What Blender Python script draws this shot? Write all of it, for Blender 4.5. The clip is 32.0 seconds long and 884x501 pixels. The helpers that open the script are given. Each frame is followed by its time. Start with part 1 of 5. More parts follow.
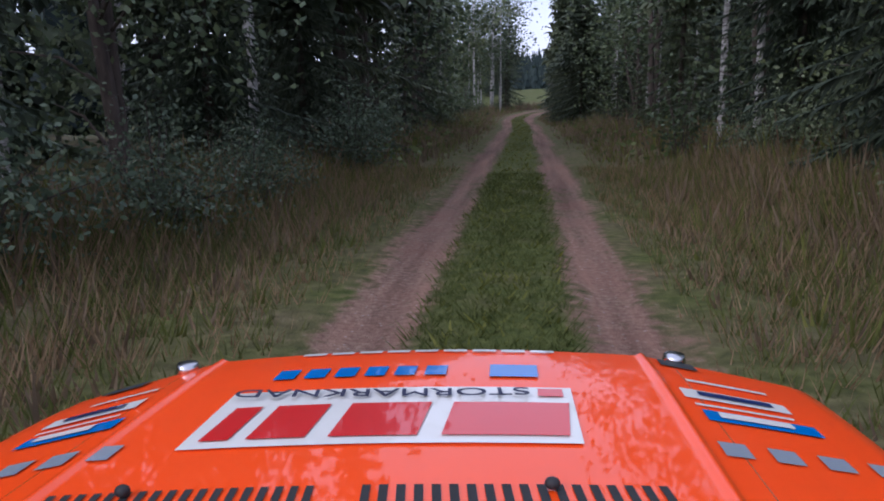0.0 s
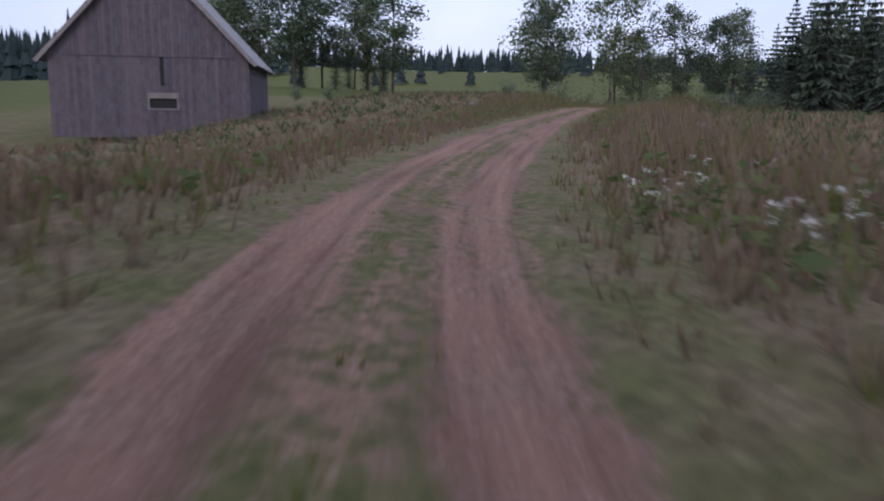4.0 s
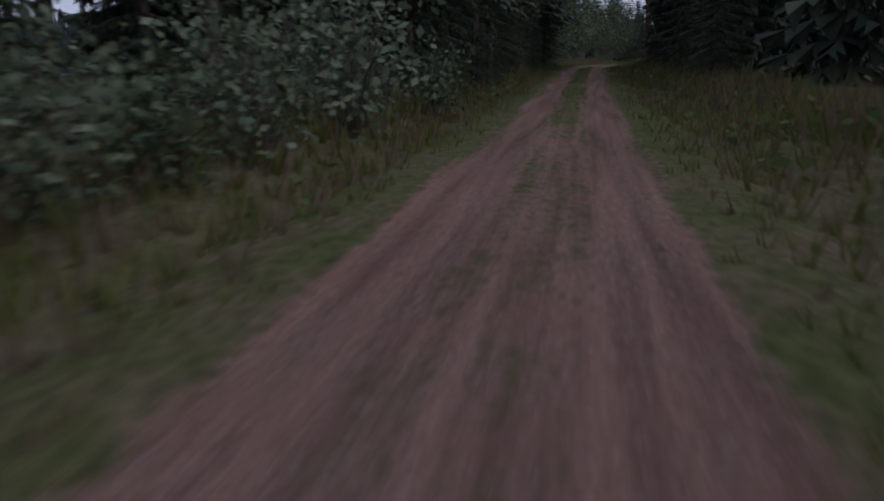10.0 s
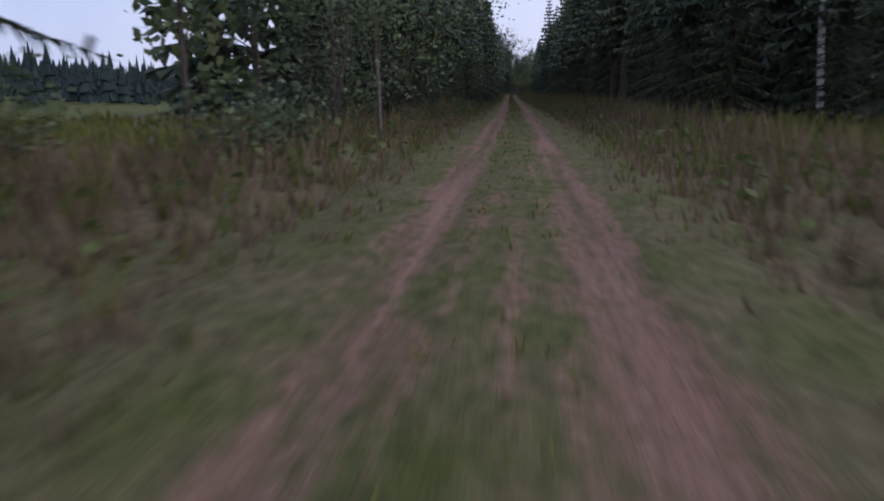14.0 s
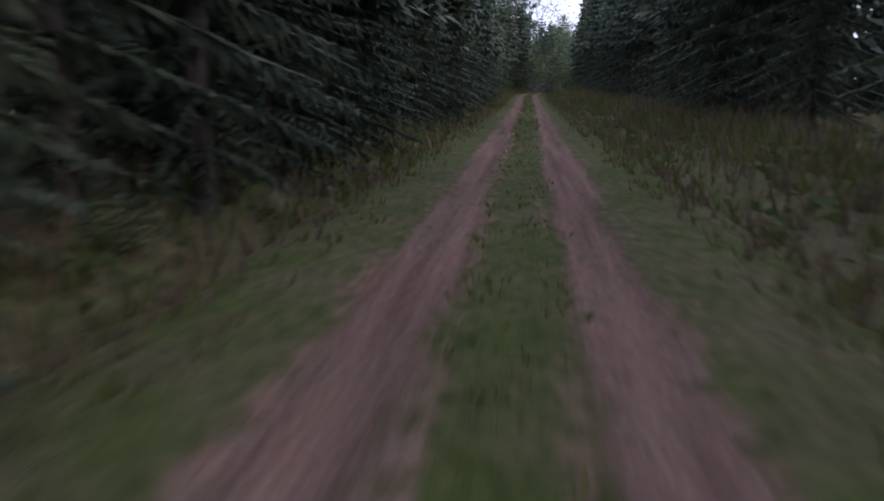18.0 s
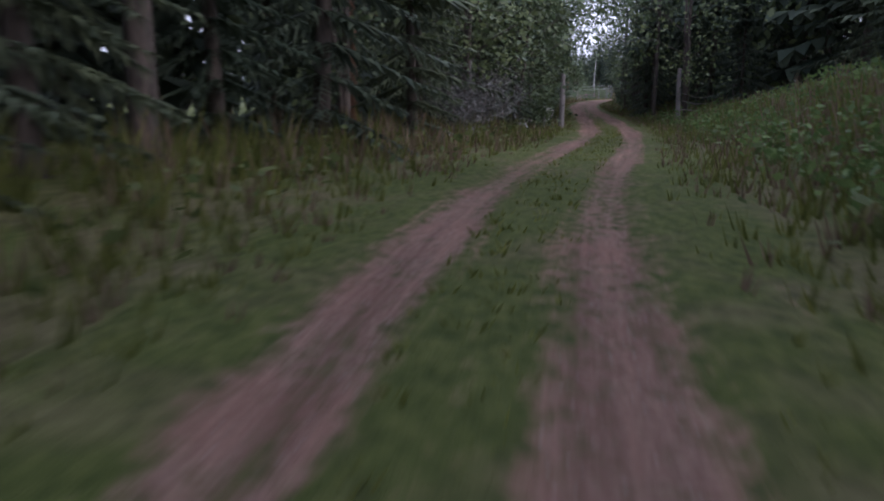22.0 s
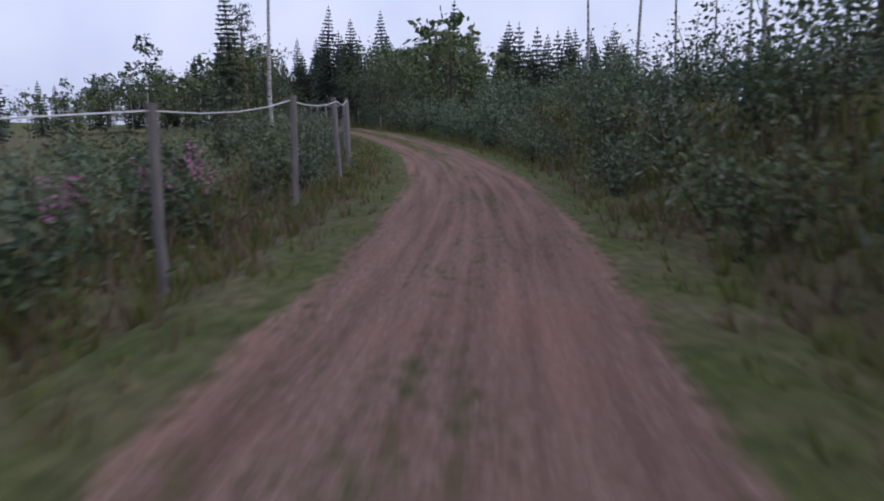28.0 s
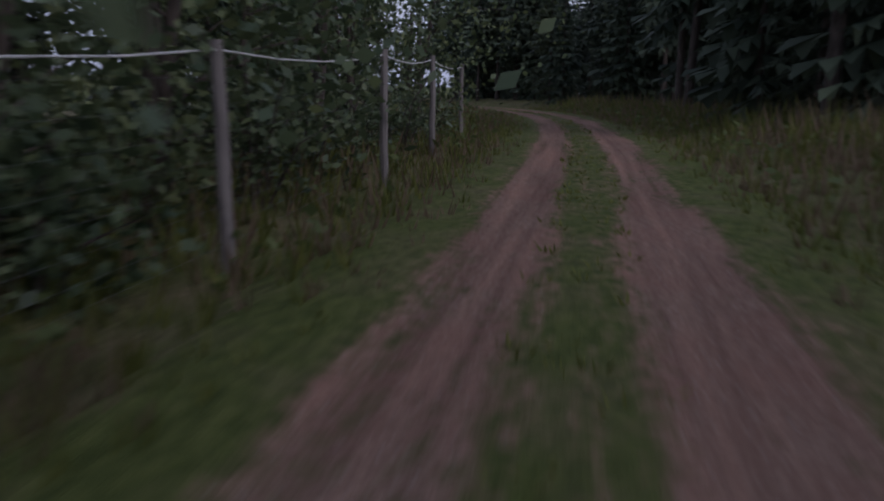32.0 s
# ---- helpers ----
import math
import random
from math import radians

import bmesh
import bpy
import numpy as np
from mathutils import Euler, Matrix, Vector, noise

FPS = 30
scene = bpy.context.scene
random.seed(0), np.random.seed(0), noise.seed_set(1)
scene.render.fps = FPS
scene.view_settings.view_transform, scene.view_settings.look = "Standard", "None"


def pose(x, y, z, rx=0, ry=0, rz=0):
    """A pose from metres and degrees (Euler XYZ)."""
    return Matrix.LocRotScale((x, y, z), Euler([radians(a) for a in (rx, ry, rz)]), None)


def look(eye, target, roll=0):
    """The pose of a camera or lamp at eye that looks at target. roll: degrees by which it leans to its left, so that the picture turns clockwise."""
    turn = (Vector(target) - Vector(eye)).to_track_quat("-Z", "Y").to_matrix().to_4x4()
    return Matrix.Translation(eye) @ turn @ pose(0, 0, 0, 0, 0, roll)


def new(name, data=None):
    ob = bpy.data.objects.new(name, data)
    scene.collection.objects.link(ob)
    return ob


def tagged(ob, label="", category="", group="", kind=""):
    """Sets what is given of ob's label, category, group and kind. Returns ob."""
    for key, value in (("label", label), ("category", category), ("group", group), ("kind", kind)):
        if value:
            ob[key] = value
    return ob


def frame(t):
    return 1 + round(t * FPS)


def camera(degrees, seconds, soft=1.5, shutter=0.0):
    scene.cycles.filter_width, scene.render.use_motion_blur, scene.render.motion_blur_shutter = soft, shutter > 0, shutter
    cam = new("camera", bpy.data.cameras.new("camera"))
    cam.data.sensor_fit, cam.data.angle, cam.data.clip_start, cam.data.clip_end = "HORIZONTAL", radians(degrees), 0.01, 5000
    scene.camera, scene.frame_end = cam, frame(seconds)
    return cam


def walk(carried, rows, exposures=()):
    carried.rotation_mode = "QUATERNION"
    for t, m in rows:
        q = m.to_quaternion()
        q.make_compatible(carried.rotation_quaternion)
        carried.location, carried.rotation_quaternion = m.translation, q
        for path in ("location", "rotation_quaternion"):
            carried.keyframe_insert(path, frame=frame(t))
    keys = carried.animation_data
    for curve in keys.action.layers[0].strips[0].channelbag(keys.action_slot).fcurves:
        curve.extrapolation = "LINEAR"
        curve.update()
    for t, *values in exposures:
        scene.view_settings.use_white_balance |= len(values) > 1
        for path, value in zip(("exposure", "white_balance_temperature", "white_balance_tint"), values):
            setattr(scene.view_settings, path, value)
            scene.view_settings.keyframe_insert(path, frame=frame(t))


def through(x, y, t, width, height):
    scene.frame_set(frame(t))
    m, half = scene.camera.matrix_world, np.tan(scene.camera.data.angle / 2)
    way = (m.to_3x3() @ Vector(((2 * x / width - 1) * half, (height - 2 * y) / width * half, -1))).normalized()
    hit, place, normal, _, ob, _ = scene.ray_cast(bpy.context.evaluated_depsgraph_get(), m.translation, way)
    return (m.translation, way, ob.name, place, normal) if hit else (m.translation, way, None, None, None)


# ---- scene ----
# ---------------------------------------------------------------- the drive
# t, speed (m/s), heading (deg, left positive), slope of the road (deg)
ROUTE = [
    (-3, 22, 3, 0), (0, 22, 3, 0), (1.6, 21.4, 3, 0.1), (2, 21, 3.33, 0.2), (2.5, 20, 1.6, 0.8), (2.7, 19, 1, 1.2), (3, 19, -2, 1.4),
    (3.5, 18, -10, 1.4), (4, 17, -19.5, 1.3), (4.5, 17, -28.5, 1.3), (4.9, 17.5, -32.5, 1.2), (5.7, 18, -34.5, 1.2), (6.5, 19, -38, 1.5),
    (7, 18, -40, 1.7), (7.4, 17, -43, 1.2), (7.8, 17, -48, 0), (8.2, 17, -54.5, -0.9), (8.6, 16, -63, -0.9), (9, 16, -73, -0.3), (9.4, 17, -83, 0.9),
    (9.8, 18, -88, 1.6), (10.5, 20, -88, 2.2), (11.2, 21, -88, 2.7), (12, 23, -89, 2.8), (12.6, 24, -92, 2.4), (13.2, 25, -95, 1.9),
    (14, 25, -96, 1.6), (16.5, 25, -95, 1), (19, 25, -95, 1.1), (20.5, 23, -95, 1.6), (21.2, 21, -96, 2), (22, 18, -101, 1.6), (22.6, 16, -106, 0.2),
    (23.1, 15, -107, -1.2), (23.6, 16, -104, -0.6), (24.2, 18, -102, 0), (25, 18, -101, 0.4), (25.8, 17, -102, 0.8), (26.6, 17, -107, 1.2),
    (27.3, 18, -110, 1), (27.9, 19, -114, 0.4), (28.5, 20, -112.5, 0.2), (29, 20, -107.5, 0.8), (29.5, 20, -102.5, 1.3), (30, 20, -99.5, 1.3),
    (31, 20, -98, 0.7), (31.6, 20, -97.5, 0.3), (32.6, 20, -96.5, 0.3), (33.4, 20, -92, 0.3), (34.2, 20, -78, 0.3), (35.2, 20, -62, 0.2),
    (38, 20, -55, 0)]
# t, turn of the lens against the heading (deg, left positive), tilt against the road (deg), roll (deg)
AIM = [
    (-3, 6, -10.8, 0.6), (0, 6, -10.8, 0.6), (1, 6.4, -11.3, 0.3), (1.2, 5.28, -11.24, 0.24), (1.6, 6.6, -11.12, 0.12), (1.7, 7.48, -11.09, 0.09),
    (1.9, 9.06, -11.03, 0.03), (2, 9.65, -11, 0), (2.1, 10.2, -11.2, 0), (2.2, 10.3, -11.4, 0), (2.3, 9.03, -11.6, 0), (2.4, 7.27, -11.8, 0),
    (2.5, 5.44, -11.935, 0), (2.6, 3.47, -12.07, 0), (2.7, 1.8, -12.2, 0), (3, -4.8, -12.8, 0), (3.3, -6.6, -12.6, -0.2), (3.5, -6.5, -12.4, -0.5),
    (4, -4, -11.8, -1), (4.5, 2.5, -12.6, 0), (5.5, 4.5, -12, 0), (6.5, 6.5, -12.13, 0), (6.6, 5.3, -12.2, 0.08), (7, 0.5, -12.42, 0.4),
    (7.4, -7.4, -12.64, 0.56), (7.5, -8.5, -12.7, 0.6), (7.8, -7.54, -11.4, 0.84), (8, -5.4, -11, 1), (8.1, -4.41, -10.84, 0.96),
    (8.2, -3.42, -10.88, 0.92), (8.5, -0.45, -11, 0.8), (8.6, -0.66, -11.08, 0.74), (8.7, -1.49, -11.16, 0.68), (8.9, -3.17, -11.92, 0.56),
    (9, -4, -13.2, 0.5), (9.3, -2.87, -14.4, 0.12), (9.4, -2.5, -14.25, 0), (9.6, 2.05, -14.05, 0), (9.8, 8.07, -13.85, 0), (9.9, 9.7, -13.9, 0),
    (10, 10.1, -13.93, 0), (10.1, 9.98, -13.89, 0), (10.5, 7.9, -13.7, 0), (10.6, 7.38, -13.71, 0), (11, 5.8, -13.73, 0), (12, 6.6, -13.4, 0),
    (13, 6.6, -13.1, 0), (13.5, 2.5, -12.6, 0), (13.6, 3.2, -12.64, 0), (14, 6, -12.2, 0), (14.5, 5.2, -11.2, 0), (16.5, 6.2, -12, 0),
    (19, 6.4, -12, 0), (19.3, 6.34, -12, 0), (20, 6.2, -13.2, 0), (20.9, 6.02, -13.4, 0), (21, 6, -13.45, 0), (21.3, 5.5, -12.9, 0),
    (21.5, 5.17, -12.23, 0), (21.6, 6.7, -11.9, 0), (21.7, 8.4, -12.3, 0), (22, 8.4, -13.13, 0), (22.1, 8.4, -12.3, 0), (22.5, 7.5, -9.6, 0),
    (22.9, 10.5, -7.66, 0), (23, 8.6, -7.93, 0), (23.15, 6.72, -9.06, 0), (23.2, 7.43, -9.44, 0), (23.3, 5.64, -9.65, 0), (23.5, 6.15, -10.07, 0),
    (23.7, 6.5, -10.08, 0), (24, 5.75, -10.11, 0), (24.1, 5.8, -10.02, 0), (24.5, 2.4, -10.3, 0), (24.75, 6.15, -10.75, 0), (24.9, 7.8, -11.02, 0),
    (25, 7.52, -11.2, 0), (25.3, 12.46, -11.2, 0), (25.5, 16.5, -11.2, 0), (26.5, 16, -11, 1), (27.4, 15.22, -11.5, 3.7), (27.5, 15.14, -11.28, 4),
    (27.6, 13.4, -10.99, 3.4), (27.85, 5.15, -10.24, 1.9), (28, 1.5, -9.8, 1), (28.4, 11.02, -9.8, 0.2), (28.5, 13.2, -9.8, 0),
    (28.8, 17.76, -10.04, 0), (29, 17, -10.35, 0), (29.2, 11.2, -10.58, 0), (29.4, 7.8, -11.66, 0), (29.5, 6.1, -11.95, 0), (29.6, 5.62, -12.28, 0),
    (29.9, 8.78, -12.48, 0), (30, 9.4, -12.55, 0), (30.4, 9.41, -12.18, 0), (30.8, 9.42, -11.81, 0), (31, 8.25, -11.62, 0), (31.2, 6.4, -11.6, 0),
    (31.6, 4.3, -11.8, 0), (32, 11.5, -12, 0), (38, 7, -11, 0)]
# t, middle of the road against the lens's line (m, right positive)
LANE = [(-3.0, -0.25), (2.0, -0.1), (2.5, -0.55), (3.0, -0.45), (3.5, -0.2), (4.0, -0.25), (4.5, -0.4), (6.5, 0.0), (7.0, -0.15), (8.0, -0.85), (9.0, -1.25), (9.6, -0.6), (10.0, -0.35),
        (12.0, -0.1), (13.0, -0.6), (13.5, -0.6), (14.0, -0.1), (17, -0.15), (20.0, 0.0), (21.0, -0.1), (21.6, -0.35), (22.5, -0.45), (23.0, -0.25), (24.0, 0.1), (25.0, 0.1), (25.5, 0.1), (27.0, -0.6), (27.5, -0.6), (28.0, -0.3),
        (28.5, 0.1), (29.0, 0.2), (29.5, 0.15), (30.0, 0.05), (31.0, -0.2), (31.6, -0.1), (32.0, 0.0), (38.0, 0.0)]
EYE = 1.25                     # lens over the road
STEP = 0.02
TT = np.arange(-3.0, 38.0, STEP)


def eased(rows, col, width):
    """One column of a table over the whole time, rounded off."""
    v = np.interp(TT, [r[0] for r in rows], [r[col] for r in rows])
    n = int(width / STEP) | 1
    k = np.hanning(n + 2)[1:-1]
    return np.convolve(np.pad(v, n // 2, mode="edge"), k / k.sum(), mode="valid")


SPEED, HEAD, SLOPE = eased(ROUTE, 1, 0.5), np.radians(eased(ROUTE, 2, 0.5)), np.radians(eased(ROUTE, 3, 0.9))
TURN, TILT, ROLL = (eased(AIM, c, 0.25) for c in (1, 2, 3))
DS = SPEED * STEP
I0 = int(round(3.0 / STEP))
XS, YS, ZS = (np.cumsum(v * DS) for v in (-np.sin(HEAD) * np.cos(SLOPE), np.cos(HEAD) * np.cos(SLOPE), np.sin(SLOPE)))
SS = np.cumsum(DS)
XS, YS, ZS, SS = XS - XS[I0] + 2.474, YS - YS[I0] + 0.068, ZS - ZS[I0], SS - SS[I0]


LANES = eased(LANE, 1, 0.6)


def s_at(t):
    """Metres along the road at t seconds."""
    return float(np.interp(t, TT, SS))


def road(s):
    """The line that the car drives: x, y, z and the heading in radians."""
    return tuple(np.interp(s, SS, v) for v in (XS, YS, ZS, HEAD))


def gaze(t):
    i = int(round((t + 3.0) / STEP))
    return pose(XS[i], YS[i], ZS[i] + EYE, 90 + TILT[i] + math.degrees(SLOPE[i]), ROLL[i], math.degrees(HEAD[i]) + TURN[i])

cam = camera(60.0, 32.0, soft=1.9, shutter=0.22)
walk(cam, [(0.0, gaze(0.0)), (1 / 30, gaze(0.0))] + [(t / 10, gaze(t / 10)) for t in range(1, 321)],
     [(t, e, 5650, 20) for t, e in ((0.0, 1.1), (1.0, 1.25), (2.0, 0.65), (2.6, 0.3), (3.0, 0.35), (4.0, 0.85), (5.5, 0.5), (7.0, 0.1), (9.0, -0.2), (10.0, -0.05), (11.2, 0.65), (12.2, 0.95), (13.0, 0.55), (14.5, 0.6), (17.0, 0.85), (17.6, 1.15), (18.4, 1.3), (19.2, 1.3), (20.0, 1.0), (21.0, 1.1), (22.0, 1.45), (23.0, 1.1), (24.0, 1.0), (25.0, 1.75), (28.0, 0.6), (29.0, 0.3), (30.0, 0.4), (31.0, -0.3), (32.0, 0.0))])

# ---------------------------------------------------------------- sky and light
world = bpy.data.worlds.new("overcast_sky")
scene.world = world
world.use_nodes = True
wn, wl = world.node_tree.nodes, world.node_tree.links
wn.clear()
sky = wn.new("ShaderNodeTexSky")
sky.sky_type, sky.sun_disc, sky.sun_elevation, sky.sun_rotation = "NISHITA", False, radians(32), radians(-150)
sky.dust_density, sky.air_density = 3.0, 1.2
coord, cloud, ramp = wn.new("ShaderNodeTexCoord"), wn.new("ShaderNodeTexNoise"), wn.new("ShaderNodeValToRGB")
cloud.inputs["Scale"].default_value, cloud.inputs["Detail"].default_value = 3.0, 5.0
ramp.color_ramp.elements[0].position, ramp.color_ramp.elements[1].position = 0.3, 0.72
ramp.color_ramp.elements[0].color, ramp.color_ramp.elements[1].color = (3.5, 3.9, 4.9, 1), (5.6, 5.6, 6.0, 1)
both, back, wout = wn.new("ShaderNodeMix"), wn.new("ShaderNodeBackground"), wn.new("ShaderNodeOutputWorld")
both.data_type = "RGBA"
both.inputs[0].default_value = 0.86
wl.new(coord.outputs["Generated"], cloud.inputs["Vector"])
wl.new(cloud.outputs["Fac"], ramp.inputs["Fac"])
wl.new(sky.outputs[0], both.inputs[6])
wl.new(ramp.outputs[0], both.inputs[7])
wl.new(both.outputs[2], back.inputs["Color"])
back.inputs["Strength"].default_value = 0.1
wl.new(back.outputs[0], wout.inputs["Surface"])
sun = new("sun", bpy.data.lights.new("sun", "SUN"))
sun.data.energy, sun.data.angle, sun.data.color = 0.6, radians(20), (1.0, 0.95, 0.9)
sun.matrix_world = look((0, 0, 60), (25, 30, 30))

# ---------------------------------------------------------------- materials
def material(name, rough=0.8, metal=0.0):
    m = bpy.data.materials.new(name)
    m.use_nodes = True
    b = m.node_tree.nodes["Principled BSDF"]
    b.inputs["Roughness"].default_value, b.inputs["Metallic"].default_value = rough, metal
    return m, m.node_tree.nodes, m.node_tree.links, b


def noise_tex(n, l, scale, detail=4.0, coords="Object", stretch=None):
    tc, tex = n.new("ShaderNodeTexCoord"), n.new("ShaderNodeTexNoise")
    tex.inputs["Scale"].default_value, tex.inputs["Detail"].default_value = scale, detail
    if stretch:
        mp = n.new("ShaderNodeMapping")
        mp.inputs["Scale"].default_value = stretch
        l.new(tc.outputs[coords], mp.inputs[0])
        l.new(mp.outputs[0], tex.inputs["Vector"])
    else:
        l.new(tc.outputs[coords], tex.inputs["Vector"])
    return tex.outputs["Fac"]


def ramp_of(n, l, fac, stops):
    r = n.new("ShaderNodeValToRGB")
    while len(r.color_ramp.elements) < len(stops):
        r.color_ramp.elements.new(0.5)
    for e, (p, c) in zip(r.color_ramp.elements, stops):
        e.position, e.color = p, (*c, 1)
    l.new(fac, r.inputs["Fac"])
    return r.outputs[0]


def mixed(n, l, fac, a, b, blend="MIX"):
    x = n.new("ShaderNodeMix")
    x.data_type, x.blend_type = "RGBA", blend
    for sock, v in ((x.inputs[0], fac), (x.inputs[6], a), (x.inputs[7], b)):
        if isinstance(v, (int, float)):
            sock.default_value = v
        elif isinstance(v, tuple):
            sock.default_value = (*v, 1)
        else:
            l.new(v, sock)
    return x.outputs[2]


def arith(n, l, op, a, b, clamp=False):
    x = n.new("ShaderNodeMath")
    x.operation, x.use_clamp = op, clamp
    for sock, v in zip(x.inputs, (a, b)):
        if isinstance(v, (int, float)):
            sock.default_value = v
        else:
            l.new(v, sock)
    return x.outputs[0]


def bumped(n, l, b, height, strength=0.4, dist=0.02):
    k = n.new("ShaderNodeBump")
    k.inputs["Strength"].default_value, k.inputs["Distance"].default_value = strength, dist
    l.new(height, k.inputs["Height"])
    l.new(k.outputs[0], b.inputs["Normal"])


def plain(name, color, rough=0.7, metal=0.0, grain=12.0, spread=0.25, bump=0.2, stretch=None):
    """A surface of one colour with stains at two scales and a fine relief."""
    m, n, l, b = material(name, rough, metal)
    fine, broad = noise_tex(n, l, grain, 5, "Object", stretch), noise_tex(n, l, grain * 0.12, 3)
    lo, hi = tuple(c * (1 - spread) for c in color), tuple(min(1, c * (1 + spread)) for c in color)
    c1 = ramp_of(n, l, fine, [(0.3, lo), (0.7, hi)])
    l.new(mixed(n, l, ramp_of(n, l, broad, [(0.35, (0, 0, 0)), (0.7, (1, 1, 1))]), c1, mixed(n, l, 0.35, c1, lo)), b.inputs["Base Color"])
    bumped(n, l, b, fine, bump)
    return m


def leafy(name, dark, light, shine=0.45, through=0.25):
    """Leaves: every leaf and every tree a little different, some light passes through."""
    m, n, l, b = material(name, shine)
    geo, info = n.new("ShaderNodeNewGeometry"), n.new("ShaderNodeObjectInfo")
    each = ramp_of(n, l, geo.outputs["Random Per Island"], [(0.0, dark), (0.6, tuple((a + c) / 2 for a, c in zip(dark, light))), (1.0, light)])
    tree = ramp_of(n, l, info.outputs["Random"], [(0.0, (0.72, 0.78, 0.75)), (0.5, (1, 1, 1)), (1.0, (1.3, 1.22, 1.0))])
    col = mixed(n, l, 1.0, each, tree, "MULTIPLY")
    l.new(col, b.inputs["Base Color"])
    b.inputs["Specular IOR Level"].default_value = 0.25
    tr, ms = n.new("ShaderNodeBsdfTranslucent"), n.new("ShaderNodeMixShader")
    l.new(col, tr.inputs["Color"])
    ms.inputs[0].default_value = through
    l.new(b.outputs[0], ms.inputs[1])
    l.new(tr.outputs[0], ms.inputs[2])
    l.new(ms.outputs[0], n["Material Output"].inputs["Surface"])
    return m


def earth():
    """Meadow and track: the share of bare earth and of dry grass comes with the ground."""
    m, n, l, b = material("earth_and_grass", 0.95)
    b.inputs["Specular IOR Level"].default_value = 0.15
    bare, dry = n.new("ShaderNodeAttribute"), n.new("ShaderNodeAttribute")
    bare.attribute_name, dry.attribute_name = "bare", "dry"
    f1, f2, f3 = noise_tex(n, l, 9.0, 6), noise_tex(n, l, 1.3, 4), noise_tex(n, l, 60.0, 3)
    grit = noise_tex(n, l, 25.0, 8)
    soil = ramp_of(n, l, grit, [(0.25, (0.13, 0.078, 0.057)), (0.55, (0.225, 0.144, 0.108)), (0.8, (0.33, 0.238, 0.19))])
    soil = mixed(n, l, ramp_of(n, l, f2, [(0.35, (0, 0, 0)), (0.7, (1, 1, 1))]), soil, mixed(n, l, 0.55, soil, (0.22, 0.115, 0.085)))
    stone = n.new("ShaderNodeTexVoronoi")
    stone.inputs["Scale"].default_value = 14.0
    tc = n.new("ShaderNodeTexCoord")
    l.new(tc.outputs["Object"], stone.inputs["Vector"])
    soil = mixed(n, l, ramp_of(n, l, stone.outputs["Distance"], [(0.10, (1, 1, 1)), (0.16, (0, 0, 0))]), soil, (0.30, 0.24, 0.22))
    along, across, way = n.new("ShaderNodeAttribute"), n.new("ShaderNodeAttribute"), n.new("ShaderNodeCombineXYZ")
    along.attribute_name, across.attribute_name = "along", "across"
    l.new(arith(n, l, "MULTIPLY", along.outputs["Fac"], 0.22), way.inputs[0])
    l.new(arith(n, l, "MULTIPLY", across.outputs["Fac"], 5.0), way.inputs[1])
    line = n.new("ShaderNodeTexNoise")
    line.inputs["Scale"].default_value, line.inputs["Detail"].default_value = 1.0, 5.0
    l.new(way.outputs[0], line.inputs["Vector"])
    rut = line.outputs["Fac"]
    soil = mixed(n, l, 1.0, soil, ramp_of(n, l, rut, [(0.30, (0.66, 0.63, 0.62)), (0.5, (0.98, 0.98, 0.97)), (0.72, (1.28, 1.25, 1.22))]), "MULTIPLY")
    lush = ramp_of(n, l, f1, [(0.25, (0.036, 0.050, 0.012)), (0.5, (0.078, 0.094, 0.024)), (0.8, (0.135, 0.145, 0.044))])
    straw = ramp_of(n, l, f1, [(0.25, (0.088, 0.066, 0.040)), (0.5, (0.155, 0.118, 0.072)), (0.8, (0.235, 0.182, 0.118))])
    patch = arith(n, l, "ADD", dry.outputs["Fac"], arith(n, l, "MULTIPLY", arith(n, l, "SUBTRACT", f2, 0.5), 1.8), True)
    grass = mixed(n, l, patch, lush, straw)
    edge = arith(n, l, "ADD", bare.outputs["Fac"], arith(n, l, "MULTIPLY", arith(n, l, "SUBTRACT", f1, 0.5), 1.3))
    edge = arith(n, l, "ADD", edge, arith(n, l, "MULTIPLY", arith(n, l, "SUBTRACT", f2, 0.5), 0.5))
    edge = arith(n, l, "ADD", edge, arith(n, l, "MULTIPLY", arith(n, l, "SUBTRACT", rut, 0.5), 0.9))
    cover = ramp_of(n, l, edge, [(0.28, (0, 0, 0)), (0.72, (1, 1, 1))])
    l.new(mixed(n, l, cover, grass, soil), b.inputs["Base Color"])
    bumped(n, l, b, arith(n, l, "ADD", f3, arith(n, l, "MULTIPLY", f1, 2.0)), 0.7, 0.03)
    return m


M_EARTH = earth()
M_SPRUCE = leafy("spruce_needles", (0.036, 0.050, 0.035), (0.105, 0.128, 0.082), 0.6, 0.18)
M_SPRUCE_Y = leafy("young_spruce_needles", (0.045, 0.062, 0.024), (0.13, 0.15, 0.05), 0.6, 0.15)
M_BIRCH = leafy("birch_leaves", (0.05, 0.072, 0.042), (0.15, 0.18, 0.10))
M_BROAD = leafy("broad_leaves", (0.05, 0.076, 0.04), (0.15, 0.182, 0.092))
M_SALLOW = leafy("sallow_leaves", (0.07, 0.10, 0.064), (0.175, 0.215, 0.135))
M_PINE = leafy("pine_needles", (0.026, 0.042, 0.034), (0.075, 0.1, 0.07), 0.6, 0.1)
M_FERN = leafy("fern_leaves", (0.07, 0.12, 0.045), (0.15, 0.22, 0.085), 0.6, 0.4)
# needles for the far woods: slight bluish haze of distance put into the colour
M_HAZEWOOD = leafy("haze_tinted_needles", (0.020, 0.034, 0.034), (0.040, 0.058, 0.052), 0.8, 0.05)
